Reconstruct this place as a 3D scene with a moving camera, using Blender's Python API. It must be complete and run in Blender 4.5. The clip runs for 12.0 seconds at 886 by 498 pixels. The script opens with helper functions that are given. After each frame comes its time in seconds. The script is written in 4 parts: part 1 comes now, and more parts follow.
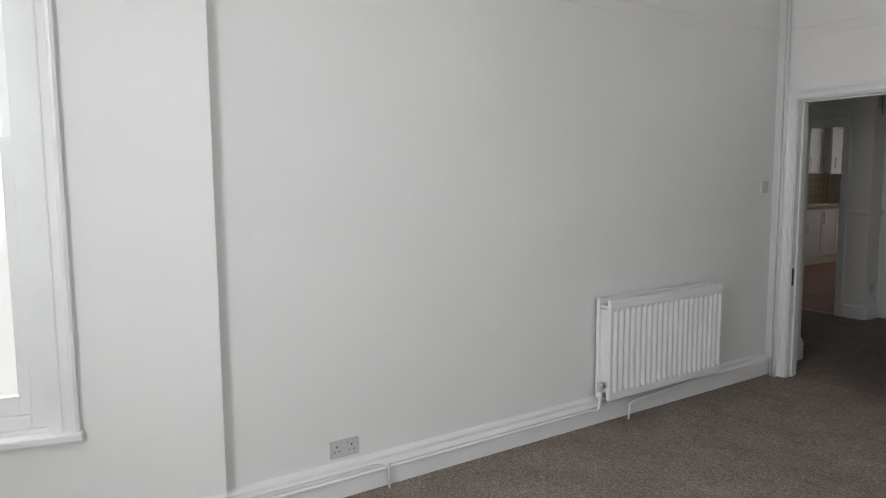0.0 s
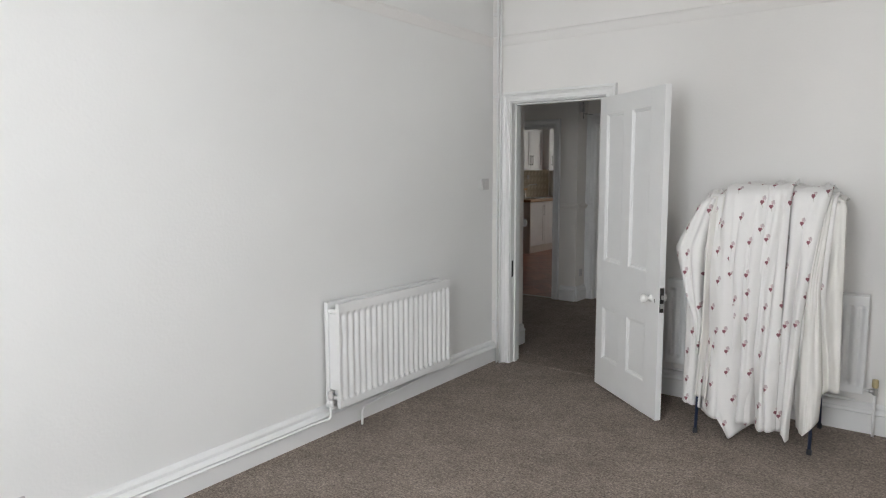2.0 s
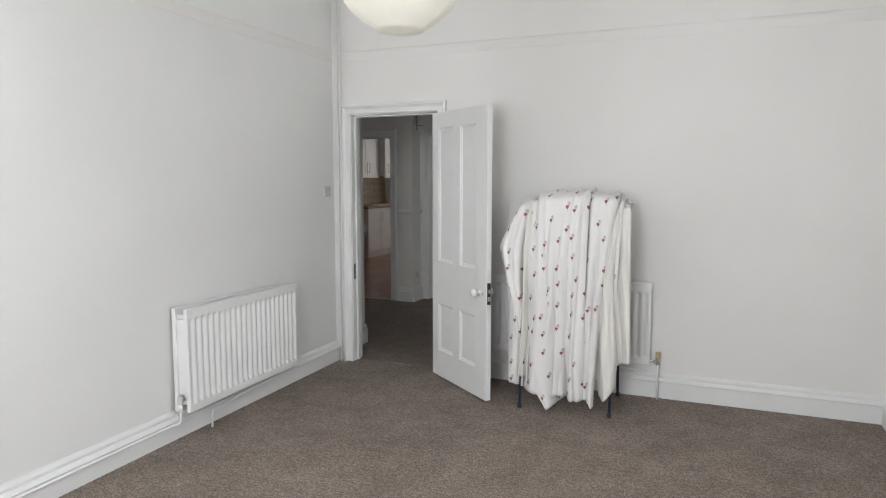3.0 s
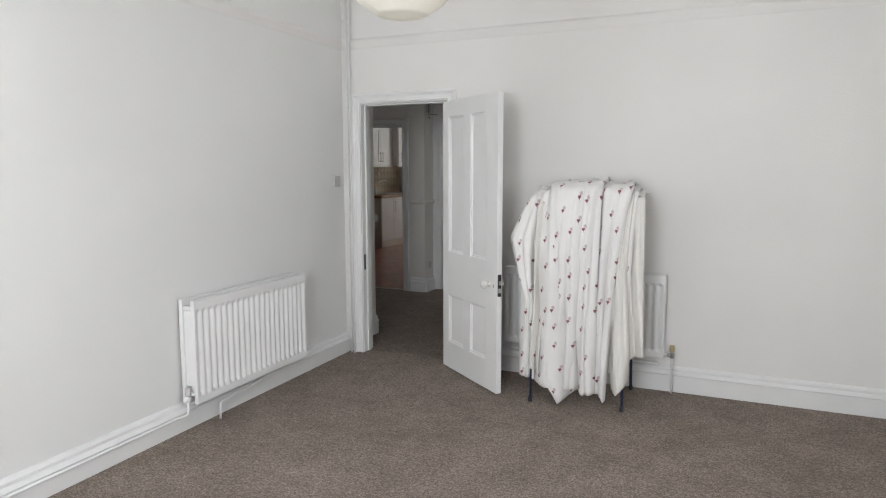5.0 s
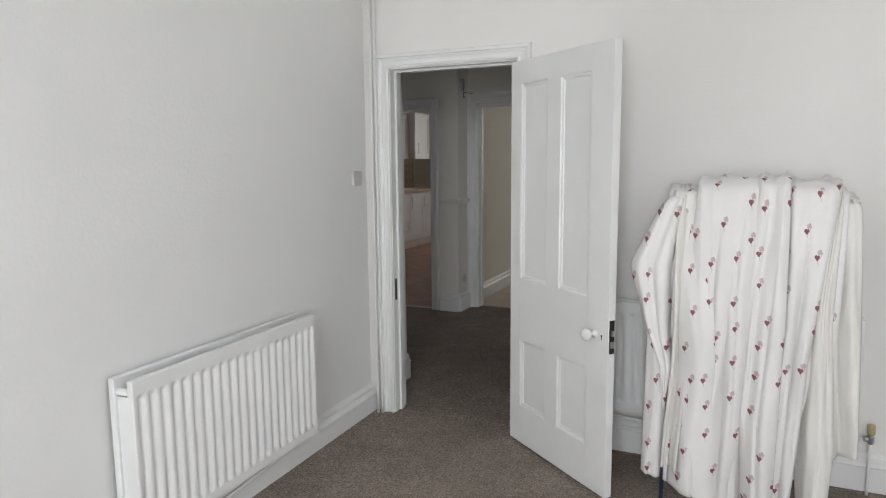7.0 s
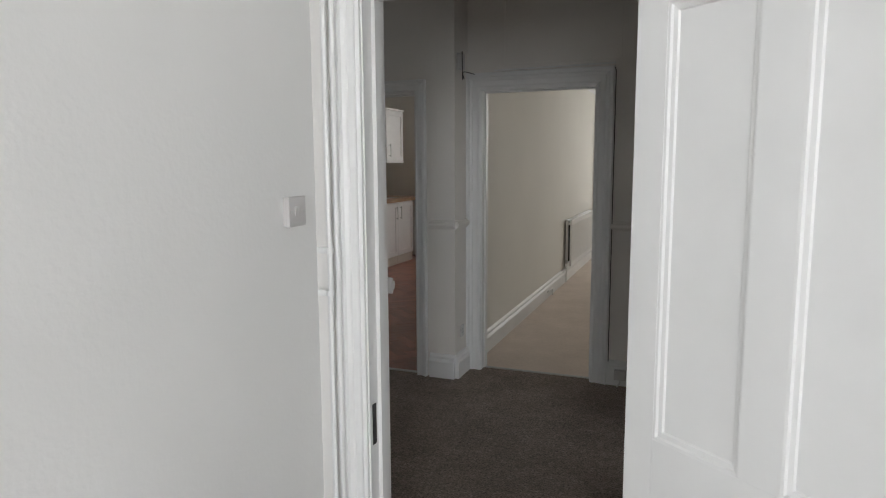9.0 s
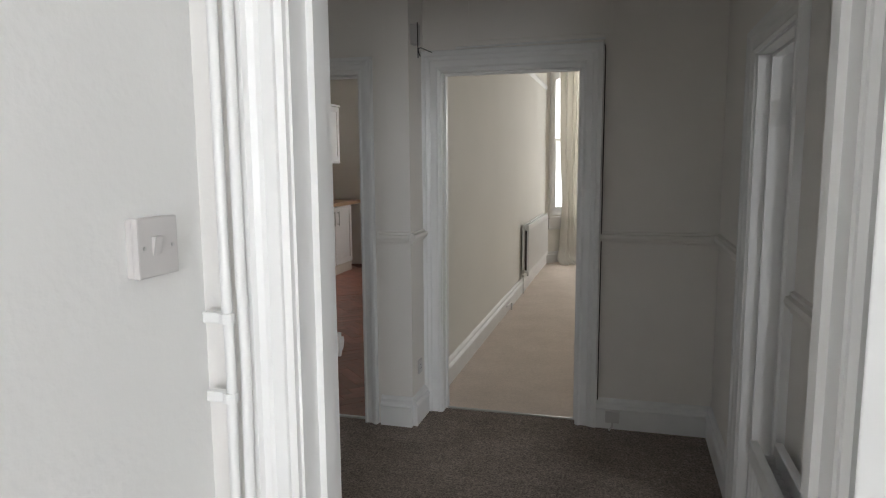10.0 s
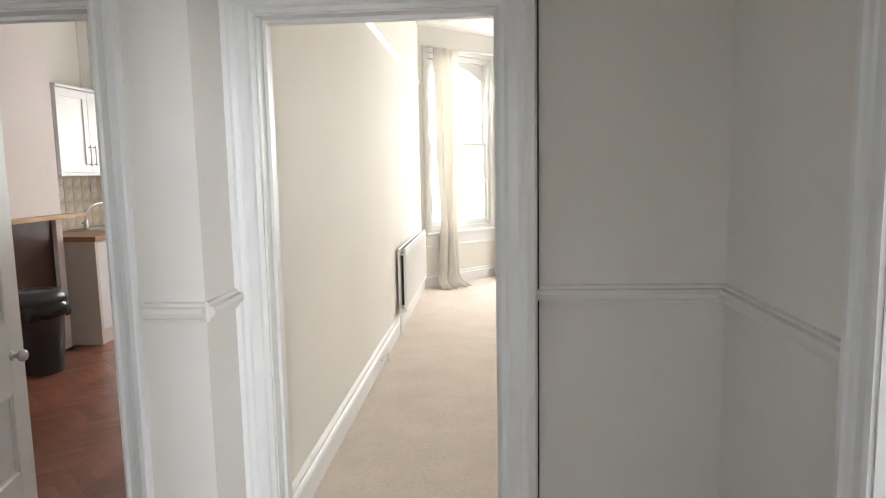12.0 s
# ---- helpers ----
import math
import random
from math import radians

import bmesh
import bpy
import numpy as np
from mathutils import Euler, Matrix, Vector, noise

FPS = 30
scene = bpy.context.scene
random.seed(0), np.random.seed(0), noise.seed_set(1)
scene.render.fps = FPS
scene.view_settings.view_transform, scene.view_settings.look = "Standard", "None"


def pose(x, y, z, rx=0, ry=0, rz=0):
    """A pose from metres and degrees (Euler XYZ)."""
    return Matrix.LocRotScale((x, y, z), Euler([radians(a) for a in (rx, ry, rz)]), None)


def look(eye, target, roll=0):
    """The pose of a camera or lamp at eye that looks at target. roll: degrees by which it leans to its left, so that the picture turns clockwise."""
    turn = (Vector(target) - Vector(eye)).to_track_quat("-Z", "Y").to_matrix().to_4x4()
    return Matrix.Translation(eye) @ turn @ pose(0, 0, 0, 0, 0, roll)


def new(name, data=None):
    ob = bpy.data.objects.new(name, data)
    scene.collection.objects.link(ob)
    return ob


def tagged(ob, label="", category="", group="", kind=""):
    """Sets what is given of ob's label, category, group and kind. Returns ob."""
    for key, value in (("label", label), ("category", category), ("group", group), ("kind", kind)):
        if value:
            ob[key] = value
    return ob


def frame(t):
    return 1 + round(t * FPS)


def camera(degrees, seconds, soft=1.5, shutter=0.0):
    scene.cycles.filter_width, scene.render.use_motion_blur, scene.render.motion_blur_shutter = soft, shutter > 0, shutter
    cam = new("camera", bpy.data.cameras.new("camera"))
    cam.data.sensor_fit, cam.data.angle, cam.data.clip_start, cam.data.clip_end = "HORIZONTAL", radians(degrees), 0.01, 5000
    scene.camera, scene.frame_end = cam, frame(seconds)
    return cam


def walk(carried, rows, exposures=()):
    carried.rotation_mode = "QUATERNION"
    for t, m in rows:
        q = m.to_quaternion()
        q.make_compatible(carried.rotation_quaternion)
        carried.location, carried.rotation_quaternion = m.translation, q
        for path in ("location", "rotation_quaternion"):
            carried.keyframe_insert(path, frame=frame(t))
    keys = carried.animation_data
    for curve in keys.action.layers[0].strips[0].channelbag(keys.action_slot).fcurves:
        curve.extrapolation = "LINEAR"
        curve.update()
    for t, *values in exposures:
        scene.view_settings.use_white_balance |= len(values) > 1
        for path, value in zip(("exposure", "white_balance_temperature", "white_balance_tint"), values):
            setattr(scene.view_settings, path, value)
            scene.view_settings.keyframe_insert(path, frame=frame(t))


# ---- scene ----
cam = camera(67.8, 12.0, soft=1.15)
PATH = [
    (0, (2.872, -4.793, 1.499), (1.197, -3.719, 1.292), -0.4),
    (0.5, (2.822, -4.76, 1.491), (1.305, -3.475, 1.281), -0.2),
    (1, (2.802, -4.717, 1.494), (1.384, -3.324, 1.274), -0.2),
    (1.5, (2.811, -4.584, 1.499), (1.48, -3.107, 1.276), -0.2),
    (2, (2.835, -4.478, 1.523), (1.652, -2.882, 1.294), -0.2),
    (2.5, (2.928, -4.637, 1.539), (1.978, -2.891, 1.314), -0.1),
    (3, (2.967, -4.784, 1.535), (2.21, -2.945, 1.325), -0.0),
    (5, (2.976, -4.705, 1.54), (2.177, -2.888, 1.297), -0.1),
    (5.5, (2.752, -4.463, 1.537), (1.924, -2.66, 1.285), -0.1),
    (6, (2.551, -4.169, 1.528), (1.713, -2.372, 1.269), -0.2),
    (6.5, (2.3, -3.818, 1.523), (1.471, -2.018, 1.257), -0.3),
    (7, (2.047, -3.44, 1.534), (1.238, -1.631, 1.268), -0.5),
    (7.5, (1.839, -3.01, 1.54), (1.052, -1.191, 1.273), -0.5),
    (9.5, (0.863, -1.327, 1.576), (0.225, 0.551, 1.317), -0.3),
    (10, (0.676, -0.928, 1.55), (0.148, 0.984, 1.294), -0.4),
    (10.5, (0.518, -0.525, 1.532), (0.074, 1.411, 1.291), -0.6),
    (11, (0.398, -0.109, 1.563), (0.025, 1.841, 1.319), -0.9),
    (11.5, (0.369, 0.287, 1.537), (0.124, 2.258, 1.301), -1.1),
    (12, (0.388, 0.675, 1.558), (0.246, 2.655, 1.32), -1.1),
]
EXPOSURES = [(0.0, -1.10), (0.5, -0.92), (1.0, -0.72), (1.5, -0.52), (2.0, -0.48), (2.5, -0.41), (7.5, -0.33), (9.5, 0.07), (10.0, 0.27), (10.5, 0.58), (11.0, 1.22), (11.5, 1.56), (12.0, 1.62)]
walk(cam, [(t, look(eye, target, roll)) for t, eye, target, roll in PATH], EXPOSURES)

# ---- world, sun, the daylight in the windows and a hall fill ----
world = bpy.data.worlds.new("world")
scene.world = world
world.use_nodes = True
wn = world.node_tree
sky = wn.nodes.new("ShaderNodeTexSky")
sky.sky_type = "NISHITA"
sky.sun_disc = False
sky.sun_elevation, sky.sun_rotation = radians(48), radians(90)
wn.links.new(sky.outputs["Color"], wn.nodes["Background"].inputs["Color"])
wn.nodes["Background"].inputs["Strength"].default_value = 0.12
sun = new("sun", bpy.data.lights.new("sun", "SUN"))
sun.data.energy, sun.data.angle, sun.data.color = 1.0, radians(15), (1.0, 0.97, 0.93)
sun.matrix_world = look((12, 0, 13), (0, 0, 0))


def daylight(name, centre, target, width, height, watts, colour):
    """Sky light standing in a window's opening."""
    lamp = new(name, bpy.data.lights.new(name, "AREA"))
    lamp.data.shape, lamp.data.size, lamp.data.size_y = "RECTANGLE", width, height
    lamp.data.energy, lamp.data.color = watts, colour
    lamp.matrix_world = look(centre, target)
    return lamp


SKY_COOL, SKY_WARM = (0.925, 0.955, 0.995), (1.0, 0.985, 0.955)
daylight("bedroom_back_daylight", (2.2, -6.12, 1.75), (1.9, -1.5, 0.7), 1.2, 2.0, 176, SKY_COOL)
daylight("bedroom_right_daylight", (4.28, -3.6, 1.75), (1.0, -3.3, 0.8), 1.2, 2.0, 46, SKY_COOL)
daylight("bedroom_side_daylight", (-0.42, -5.15, 1.65), (2.4, -4.4, 1.0), 0.8, 2.0, 60, SKY_COOL)
daylight("bay_side_daylight", (-0.14, 10.1, 1.95), (0.9, 9.0, 1.4), 1.0, 2.2, 9, SKY_WARM)
daylight("bay_front_daylight", (1.4, 10.66, 1.95), (1.0, 6, 0.6), 1.3, 2.2, 36, SKY_WARM)
daylight("bay_side_daylight", (3.0, 10.1, 1.95), (1.5, 8.6, 0.9), 1.0, 2.2, 17, SKY_WARM)
daylight("kitchen_daylight", (-1.9, 8.85, 1.8), (-1.9, 4, 1.0), 1.5, 1.5, 30, SKY_WARM)
daylight("side_room_daylight", (3.42, 0.80, 1.65), (0.9, 1.75, 1.4), 0.8, 1.3, 24, SKY_COOL)
# added fill lamp that lifts the hall, behind an invented window out of view
daylight("hall_end_fill_light", (-2.46, 1.65, 1.75), (1.0, 1.65, 1.4), 0.8, 1.2, 3.2, SKY_COOL)


# ---- materials ----
def material(name, colour, rough=0.6, metal=0.0, spots=0.06, spot_scale=3.0, grain=0.0, grain_scale=300.0,
             bump=0.0, bump_scale=200.0, second=None, spec=None, detail=8):
    """Principled paint or fabric with variation at two scales and fine relief, sized in metres."""
    m = bpy.data.materials.new(name)
    m.use_nodes = True
    nt = m.node_tree
    p = nt.nodes["Principled BSDF"]
    p.inputs["Roughness"].default_value, p.inputs["Metallic"].default_value = rough, metal
    if spec is not None:
        p.inputs["Specular IOR Level"].default_value = spec
    co = nt.nodes.new("ShaderNodeTexCoord")
    big = nt.nodes.new("ShaderNodeTexNoise")
    big.inputs["Scale"].default_value, big.inputs["Detail"].default_value = spot_scale, 4
    nt.links.new(co.outputs["Object"], big.inputs["Vector"])
    mix = nt.nodes.new("ShaderNodeMixRGB")
    lo = second or tuple(c * (1 - spots) for c in colour)
    hi = colour if second else tuple(min(1, c * (1 + spots)) for c in colour)
    mix.inputs[1].default_value, mix.inputs[2].default_value = (*lo, 1), (*hi, 1)
    ramp = nt.nodes.new("ShaderNodeMapRange")
    ramp.inputs[1].default_value, ramp.inputs[2].default_value = 0.3, 0.7
    nt.links.new(big.outputs["Fac"], ramp.inputs[0])
    nt.links.new(ramp.outputs[0], mix.inputs[0])
    out = mix.outputs[0]
    if grain:
        fine = nt.nodes.new("ShaderNodeTexNoise")
        fine.inputs["Scale"].default_value, fine.inputs["Detail"].default_value, fine.inputs["Roughness"].default_value = grain_scale, detail, 0.9 if detail > 4 else 0.7
        nt.links.new(co.outputs["Object"], fine.inputs["Vector"])
        r2 = nt.nodes.new("ShaderNodeMapRange")
        r2.inputs[1].default_value, r2.inputs[2].default_value = 0.3, 0.7
        r2.inputs[3].default_value, r2.inputs[4].default_value = 1 - grain, 1 + grain
        nt.links.new(fine.outputs["Fac"], r2.inputs[0])
        mul = nt.nodes.new("ShaderNodeVectorMath")
        mul.operation = "SCALE"
        nt.links.new(out, mul.inputs[0])
        nt.links.new(r2.outputs[0], mul.inputs["Scale"])
        out = mul.outputs[0]
    nt.links.new(out, p.inputs["Base Color"])
    if bump:
        tex = nt.nodes.new("ShaderNodeTexNoise")
        tex.inputs["Scale"].default_value, tex.inputs["Detail"].default_value = bump_scale, 3
        nt.links.new(co.outputs["Object"], tex.inputs["Vector"])
        b = nt.nodes.new("ShaderNodeBump")
        b.inputs["Strength"].default_value, b.inputs["Distance"].default_value = bump, 0.004
        nt.links.new(tex.outputs["Fac"], b.inputs["Height"])
        nt.links.new(b.outputs["Normal"], p.inputs["Normal"])
    return m


def tufted(m, depth):
    """Twisted carpet tufts: specks of lighter and darker pile, with trodden patches between them."""
    nt = m.node_tree
    p = nt.nodes["Principled BSDF"]
    src = p.inputs["Base Color"].links[0].from_socket
    co = nt.nodes["Texture Coordinate"]
    for scale, share in ((95.0, depth), (38.0, depth * 0.45), (9.0, depth * 0.22)):
        n = nt.nodes.new("ShaderNodeTexNoise")
        n.inputs["Scale"].default_value, n.inputs["Detail"].default_value, n.inputs["Roughness"].default_value = scale, 2.0, 0.75
        nt.links.new(co.outputs["Object"], n.inputs["Vector"])
        r = nt.nodes.new("ShaderNodeMapRange")
        r.inputs[1].default_value, r.inputs[2].default_value = 0.32, 0.68
        r.inputs[3].default_value, r.inputs[4].default_value = 1 - share, 1 + share
        nt.links.new(n.outputs["Fac"], r.inputs[0])
        mul = nt.nodes.new("ShaderNodeVectorMath")
        mul.operation = "SCALE"
        nt.links.new(src, mul.inputs[0])
        nt.links.new(r.outputs[0], mul.inputs["Scale"])
        src = mul.outputs[0]
    nt.links.new(src, p.inputs["Base Color"])


WALL = material("wall_paint", (0.805, 0.788, 0.765), 0.75, spots=0.02, spot_scale=1.3, bump=0.25, bump_scale=60)
# same finish as WALL with a slightly cooler base colour
COOLWALL = material("cool_white_wall", (0.797, 0.795, 0.778), 0.75, spots=0.02, spot_scale=1.3, bump=0.25, bump_scale=60)
CREAM = material("cream_wall_paint", (0.775, 0.755, 0.70), 0.75, spots=0.02, spot_scale=1.3, bump=0.25, bump_scale=60)
HALLP = material("hall_wall_paint", (0.80, 0.768, 0.725), 0.65, spots=0.03, spot_scale=1.5, bump=0.3, bump_scale=45)
PINK = material("pinkish_wall_paint", (0.80, 0.73, 0.70), 0.75, spots=0.02, spot_scale=1.3, bump=0.2, bump_scale=60)
CEIL = material("ceiling_paint", (0.82, 0.81, 0.79), 0.85, spots=0.02, spot_scale=1.0, bump=0.2, bump_scale=50)
TRIM = material("white_gloss_paint", (0.80, 0.80, 0.79), 0.38, spots=0.02, spot_scale=6, bump=0.03, bump_scale=14)
ENAMEL = material("radiator_enamel", (0.83, 0.83, 0.82), 0.28, spots=0.015, spot_scale=8, bump=0.05, bump_scale=40)
PLASTIC = material("white_plastic", (0.58, 0.56, 0.55), 0.35, spots=0.02, spot_scale=20)
CARPET = material("brown_carpet", (0.285, 0.238, 0.204), 0.97, second=(0.228, 0.189, 0.161), spot_scale=3.1, bump=1.0, bump_scale=150, spec=0.1)
tufted(CARPET, 0.48)
BEIGE = material("beige_carpet", (0.76, 0.665, 0.59), 0.97, second=(0.69, 0.60, 0.525), spot_scale=3.5, bump=0.9, bump_scale=200, spec=0.1)
tufted(BEIGE, 0.07)
BRASS = material("brass", (0.62, 0.42, 0.12), 0.35, 1.0, spots=0.15, spot_scale=40)
AGEDBRASS = material("dull_painted_brass", (0.50, 0.42, 0.24), 0.5, 0.3, spots=0.12, spot_scale=40)
STEEL = material("brushed_steel", (0.55, 0.55, 0.54), 0.3, 1.0, spots=0.06, spot_scale=30)
DARKMETAL = material("dark_iron", (0.045, 0.042, 0.04), 0.45, 0.6, spots=0.2, spot_scale=30)
BLUEMETAL = material("dark_blue_painted_tube", (0.035, 0.05, 0.10), 0.4, 0.2, spots=0.15, spot_scale=30)
PAPER = material("lantern_paper", (0.87, 0.85, 0.79), 0.8, spots=0.03, spot_scale=12, bump=0.3, bump_scale=90)
CERAMIC = material("white_ceramic", (0.82, 0.81, 0.78), 0.15, spots=0.02, spot_scale=30)
CABINET = material("white_cabinet_paint", (0.80, 0.795, 0.79), 0.4, spots=0.02, spot_scale=5)
PANELGREY = material("stone_coloured_panel", (0.68, 0.63, 0.57), 0.5, spots=0.03, spot_scale=5)
WORKTOP = material("wood_worktop", (0.40, 0.25, 0.14), 0.4, second=(0.28, 0.16, 0.085), spot_scale=9, grain=0.2, grain_scale=60)
OAK = material("oak_shelf", (0.56, 0.36, 0.17), 0.5, second=(0.46, 0.28, 0.12), spot_scale=12, grain=0.15, grain_scale=80)
DARKWOOD = material("dark_brown_board", (0.075, 0.032, 0.022), 0.25, second=(0.045, 0.02, 0.015), spot_scale=6)
JOINT = material("dark_floor_joint", (0.12, 0.048, 0.034), 0.6, spots=0.15, spot_scale=8)
TILE = material("mottled_stone_tile", (0.60, 0.54, 0.44), 0.35, second=(0.36, 0.29, 0.19), spot_scale=9, grain=0.25, grain_scale=40)
GROUT = material("grout", (0.50, 0.44, 0.35), 0.9, spots=0.08, spot_scale=12)
BINPLASTIC = material("dark_grey_bin_plastic", (0.045, 0.048, 0.055), 0.35, spots=0.1, spot_scale=12)
BINBAG = material("black_bin_bag", (0.012, 0.012, 0.013), 0.22, spots=0.2, spot_scale=20)
CURTAIN = material("cream_curtain_cloth", (0.87, 0.85, 0.80), 0.9, spots=0.04, spot_scale=5, grain=0.08, grain_scale=400)
GRASS = material("grass_ground", (0.06, 0.09, 0.03), 0.95, spots=0.3, spot_scale=1.5)


def parquet():
    """Reddish brown boards: a little tone of its own for each board, with grain along it."""
    m = material("red_brown_floor_board", (0.31, 0.118, 0.078), 0.30, second=(0.18, 0.070, 0.049), spot_scale=5.0, grain=0.30, grain_scale=45, bump=0.6, bump_scale=9)
    nt = m.node_tree
    p = nt.nodes["Principled BSDF"]
    info = nt.nodes.new("ShaderNodeObjectInfo")
    src = p.inputs["Base Color"].links[0].from_socket
    r = nt.nodes.new("ShaderNodeMapRange")
    r.inputs[3].default_value, r.inputs[4].default_value = 0.76, 1.28
    nt.links.new(info.outputs["Random"], r.inputs[0])
    mul = nt.nodes.new("ShaderNodeVectorMath")
    mul.operation = "SCALE"
    nt.links.new(src, mul.inputs[0])
    nt.links.new(r.outputs[0], mul.inputs["Scale"])
    nt.links.new(mul.outputs[0], p.inputs["Base Color"])
    return m


BOARD = parquet()


def glass_pane():
    m = bpy.data.materials.new("window_glass")
    m.use_nodes = True
    nt = m.node_tree
    clear, gloss, mix = (nt.nodes.new("ShaderNode" + k) for k in ("BsdfTransparent", "BsdfGlossy", "MixShader"))
    gloss.inputs["Roughness"].default_value = 0.02
    mix.inputs[0].default_value = 0.05
    nt.links.new(clear.outputs[0], mix.inputs[1])
    nt.links.new(gloss.outputs[0], mix.inputs[2])
    nt.links.new(mix.outputs[0], nt.nodes["Material Output"].inputs["Surface"])
    return m


GLASS = glass_pane()


def printed_cotton():
    """White cotton with a small scattered print: maroon hearts and paler pink-grey sprigs, laid out along the cloth."""
    m = material("printed_cotton", (0.79, 0.775, 0.757), 0.85, spots=0.02, spot_scale=9, grain=0.05, grain_scale=500, bump=0.15, bump_scale=120)
    nt = m.node_tree
    p = nt.nodes["Principled BSDF"]
    src = p.inputs["Base Color"].links[0].from_socket
    uv = nt.nodes.new("ShaderNodeUVMap")
    for shift, radius, colour in (((0.12, -0.05), 0.020, (0.52, 0.50, 0.44)), ((0.10, 0.0), 0.018, (0.52, 0.50, 0.44)), ((0.05, -0.125), 0.052, (0.54, 0.42, 0.44)), ((0.125, -0.125), 0.052, (0.57, 0.47, 0.48)), ((0.09, -0.18), 0.056, (0.50, 0.43, 0.44)), ((0.02, -0.17), 0.036, (0.60, 0.50, 0.49)),
                                  ((0.015, 0.105), 0.022, (0.55, 0.53, 0.47)), ((0.03, 0.15), 0.019, (0.58, 0.55, 0.50)), ((0.05, 0.19), 0.017, (0.60, 0.58, 0.53)),
                                  ((-0.036, -0.018), 0.058, (0.23, 0.085, 0.105)), ((0.036, -0.018), 0.054, (0.27, 0.10, 0.12)), ((0.0, 0.040), 0.046, (0.22, 0.08, 0.10))):
        mp = nt.nodes.new("ShaderNodeMapping")
        mp.inputs["Scale"].default_value = (8.8, 7.4, 1)
        mp.inputs["Location"].default_value = (-shift[0], -shift[1], 0)
        vo = nt.nodes.new("ShaderNodeTexVoronoi")
        vo.voronoi_dimensions = "2D"
        vo.inputs["Scale"].default_value, vo.inputs["Randomness"].default_value = 1.0, 0.55
        nt.links.new(uv.outputs[0], mp.inputs["Vector"])
        nt.links.new(mp.outputs[0], vo.inputs["Vector"])
        lt = nt.nodes.new("ShaderNodeMapRange")
        lt.inputs[1].default_value, lt.inputs[2].default_value = radius * 1.15, radius * 0.8
        nt.links.new(vo.outputs["Distance"], lt.inputs[0])
        mx = nt.nodes.new("ShaderNodeMixRGB")
        mx.inputs[2].default_value = (*colour, 1)
        nt.links.new(lt.outputs[0], mx.inputs[0])
        nt.links.new(src, mx.inputs[1])
        src = mx.outputs[0]
    nt.links.new(src, p.inputs["Base Color"])
    return m


PRINT = printed_cotton()
PLAINCOTTON = material("plain_cotton_lining", (0.76, 0.74, 0.70), 0.88, spots=0.03, spot_scale=9, grain=0.05, grain_scale=500)



def let_light_through(m, colour, share):
    """Thin paper or cloth that glows when lit from behind."""
    nt = m.node_tree
    tl, mix = nt.nodes.new("ShaderNodeBsdfTranslucent"), nt.nodes.new("ShaderNodeMixShader")
    tl.inputs["Color"].default_value, mix.inputs[0].default_value = (*colour, 1), share
    nt.links.new(nt.nodes["Principled BSDF"].outputs[0], mix.inputs[1])
    nt.links.new(tl.outputs[0], mix.inputs[2])
    nt.links.new(mix.outputs[0], nt.nodes["Material Output"].inputs["Surface"])


let_light_through(PAPER, (0.90, 0.88, 0.82), 0.5)
let_light_through(CURTAIN, (0.93, 0.91, 0.855), 0.40)


# ---- builders ----
def mesh_of(name, bm, mat, smooth=False):
    me = bpy.data.meshes.new(name)
    bmesh.ops.recalc_face_normals(bm, faces=bm.faces)
    bm.to_mesh(me)
    bm.free()
    me.materials.append(mat)
    if smooth:
        for f in me.polygons:
            f.use_smooth = True
    return me


def part(name, bm, mat, parent=None, label="", smooth=False):
    ob = new(name, mesh_of(name, bm, mat, smooth))
    if parent:
        ob.parent = parent
    return tagged(ob, label) if label else ob


def thing(name, label, category, m=None, group="", kind=""):
    ob = tagged(new(name), label, category, group, kind)
    ob.empty_display_size = 0.1
    if m is not None:
        ob.matrix_world = m
    return ob


def box(bm, x0, x1, y0, y1, z0, z1, bevel=0.0):
    vs = [bm.verts.new((x, y, z)) for x in (x0, x1) for y in (y0, y1) for z in (z0, z1)]
    fs = [bm.faces.new([vs[i] for i in q]) for q in ((0, 1, 3, 2), (4, 6, 7, 5), (0, 4, 5, 1), (2, 3, 7, 6), (0, 2, 6, 4), (1, 5, 7, 3))]
    if bevel:
        es = {e for f in fs for e in f.edges}
        bmesh.ops.bevel(bm, geom=list(es), offset=bevel, segments=2, affect="EDGES", profile=0.6)


def boxed(*args):
    bm = bmesh.new()
    box(bm, *args)
    return bm


def sweep(bm, profile, p0, p1, out, up=(0, 0, 1)):
    """A moulding: the closed profile of (out, up) pairs, run straight from p0 to p1."""
    o, u = Vector(out).normalized(), Vector(up).normalized()
    ring = [[bm.verts.new(Vector(p) + o * a + u * b) for a, b in profile] for p in (p0, p1)]
    n = len(profile)
    for i in range(n):
        bm.faces.new((ring[0][i], ring[0][(i + 1) % n], ring[1][(i + 1) % n], ring[1][i]))
    bm.faces.new(ring[0]), bm.faces.new(ring[1][::-1])


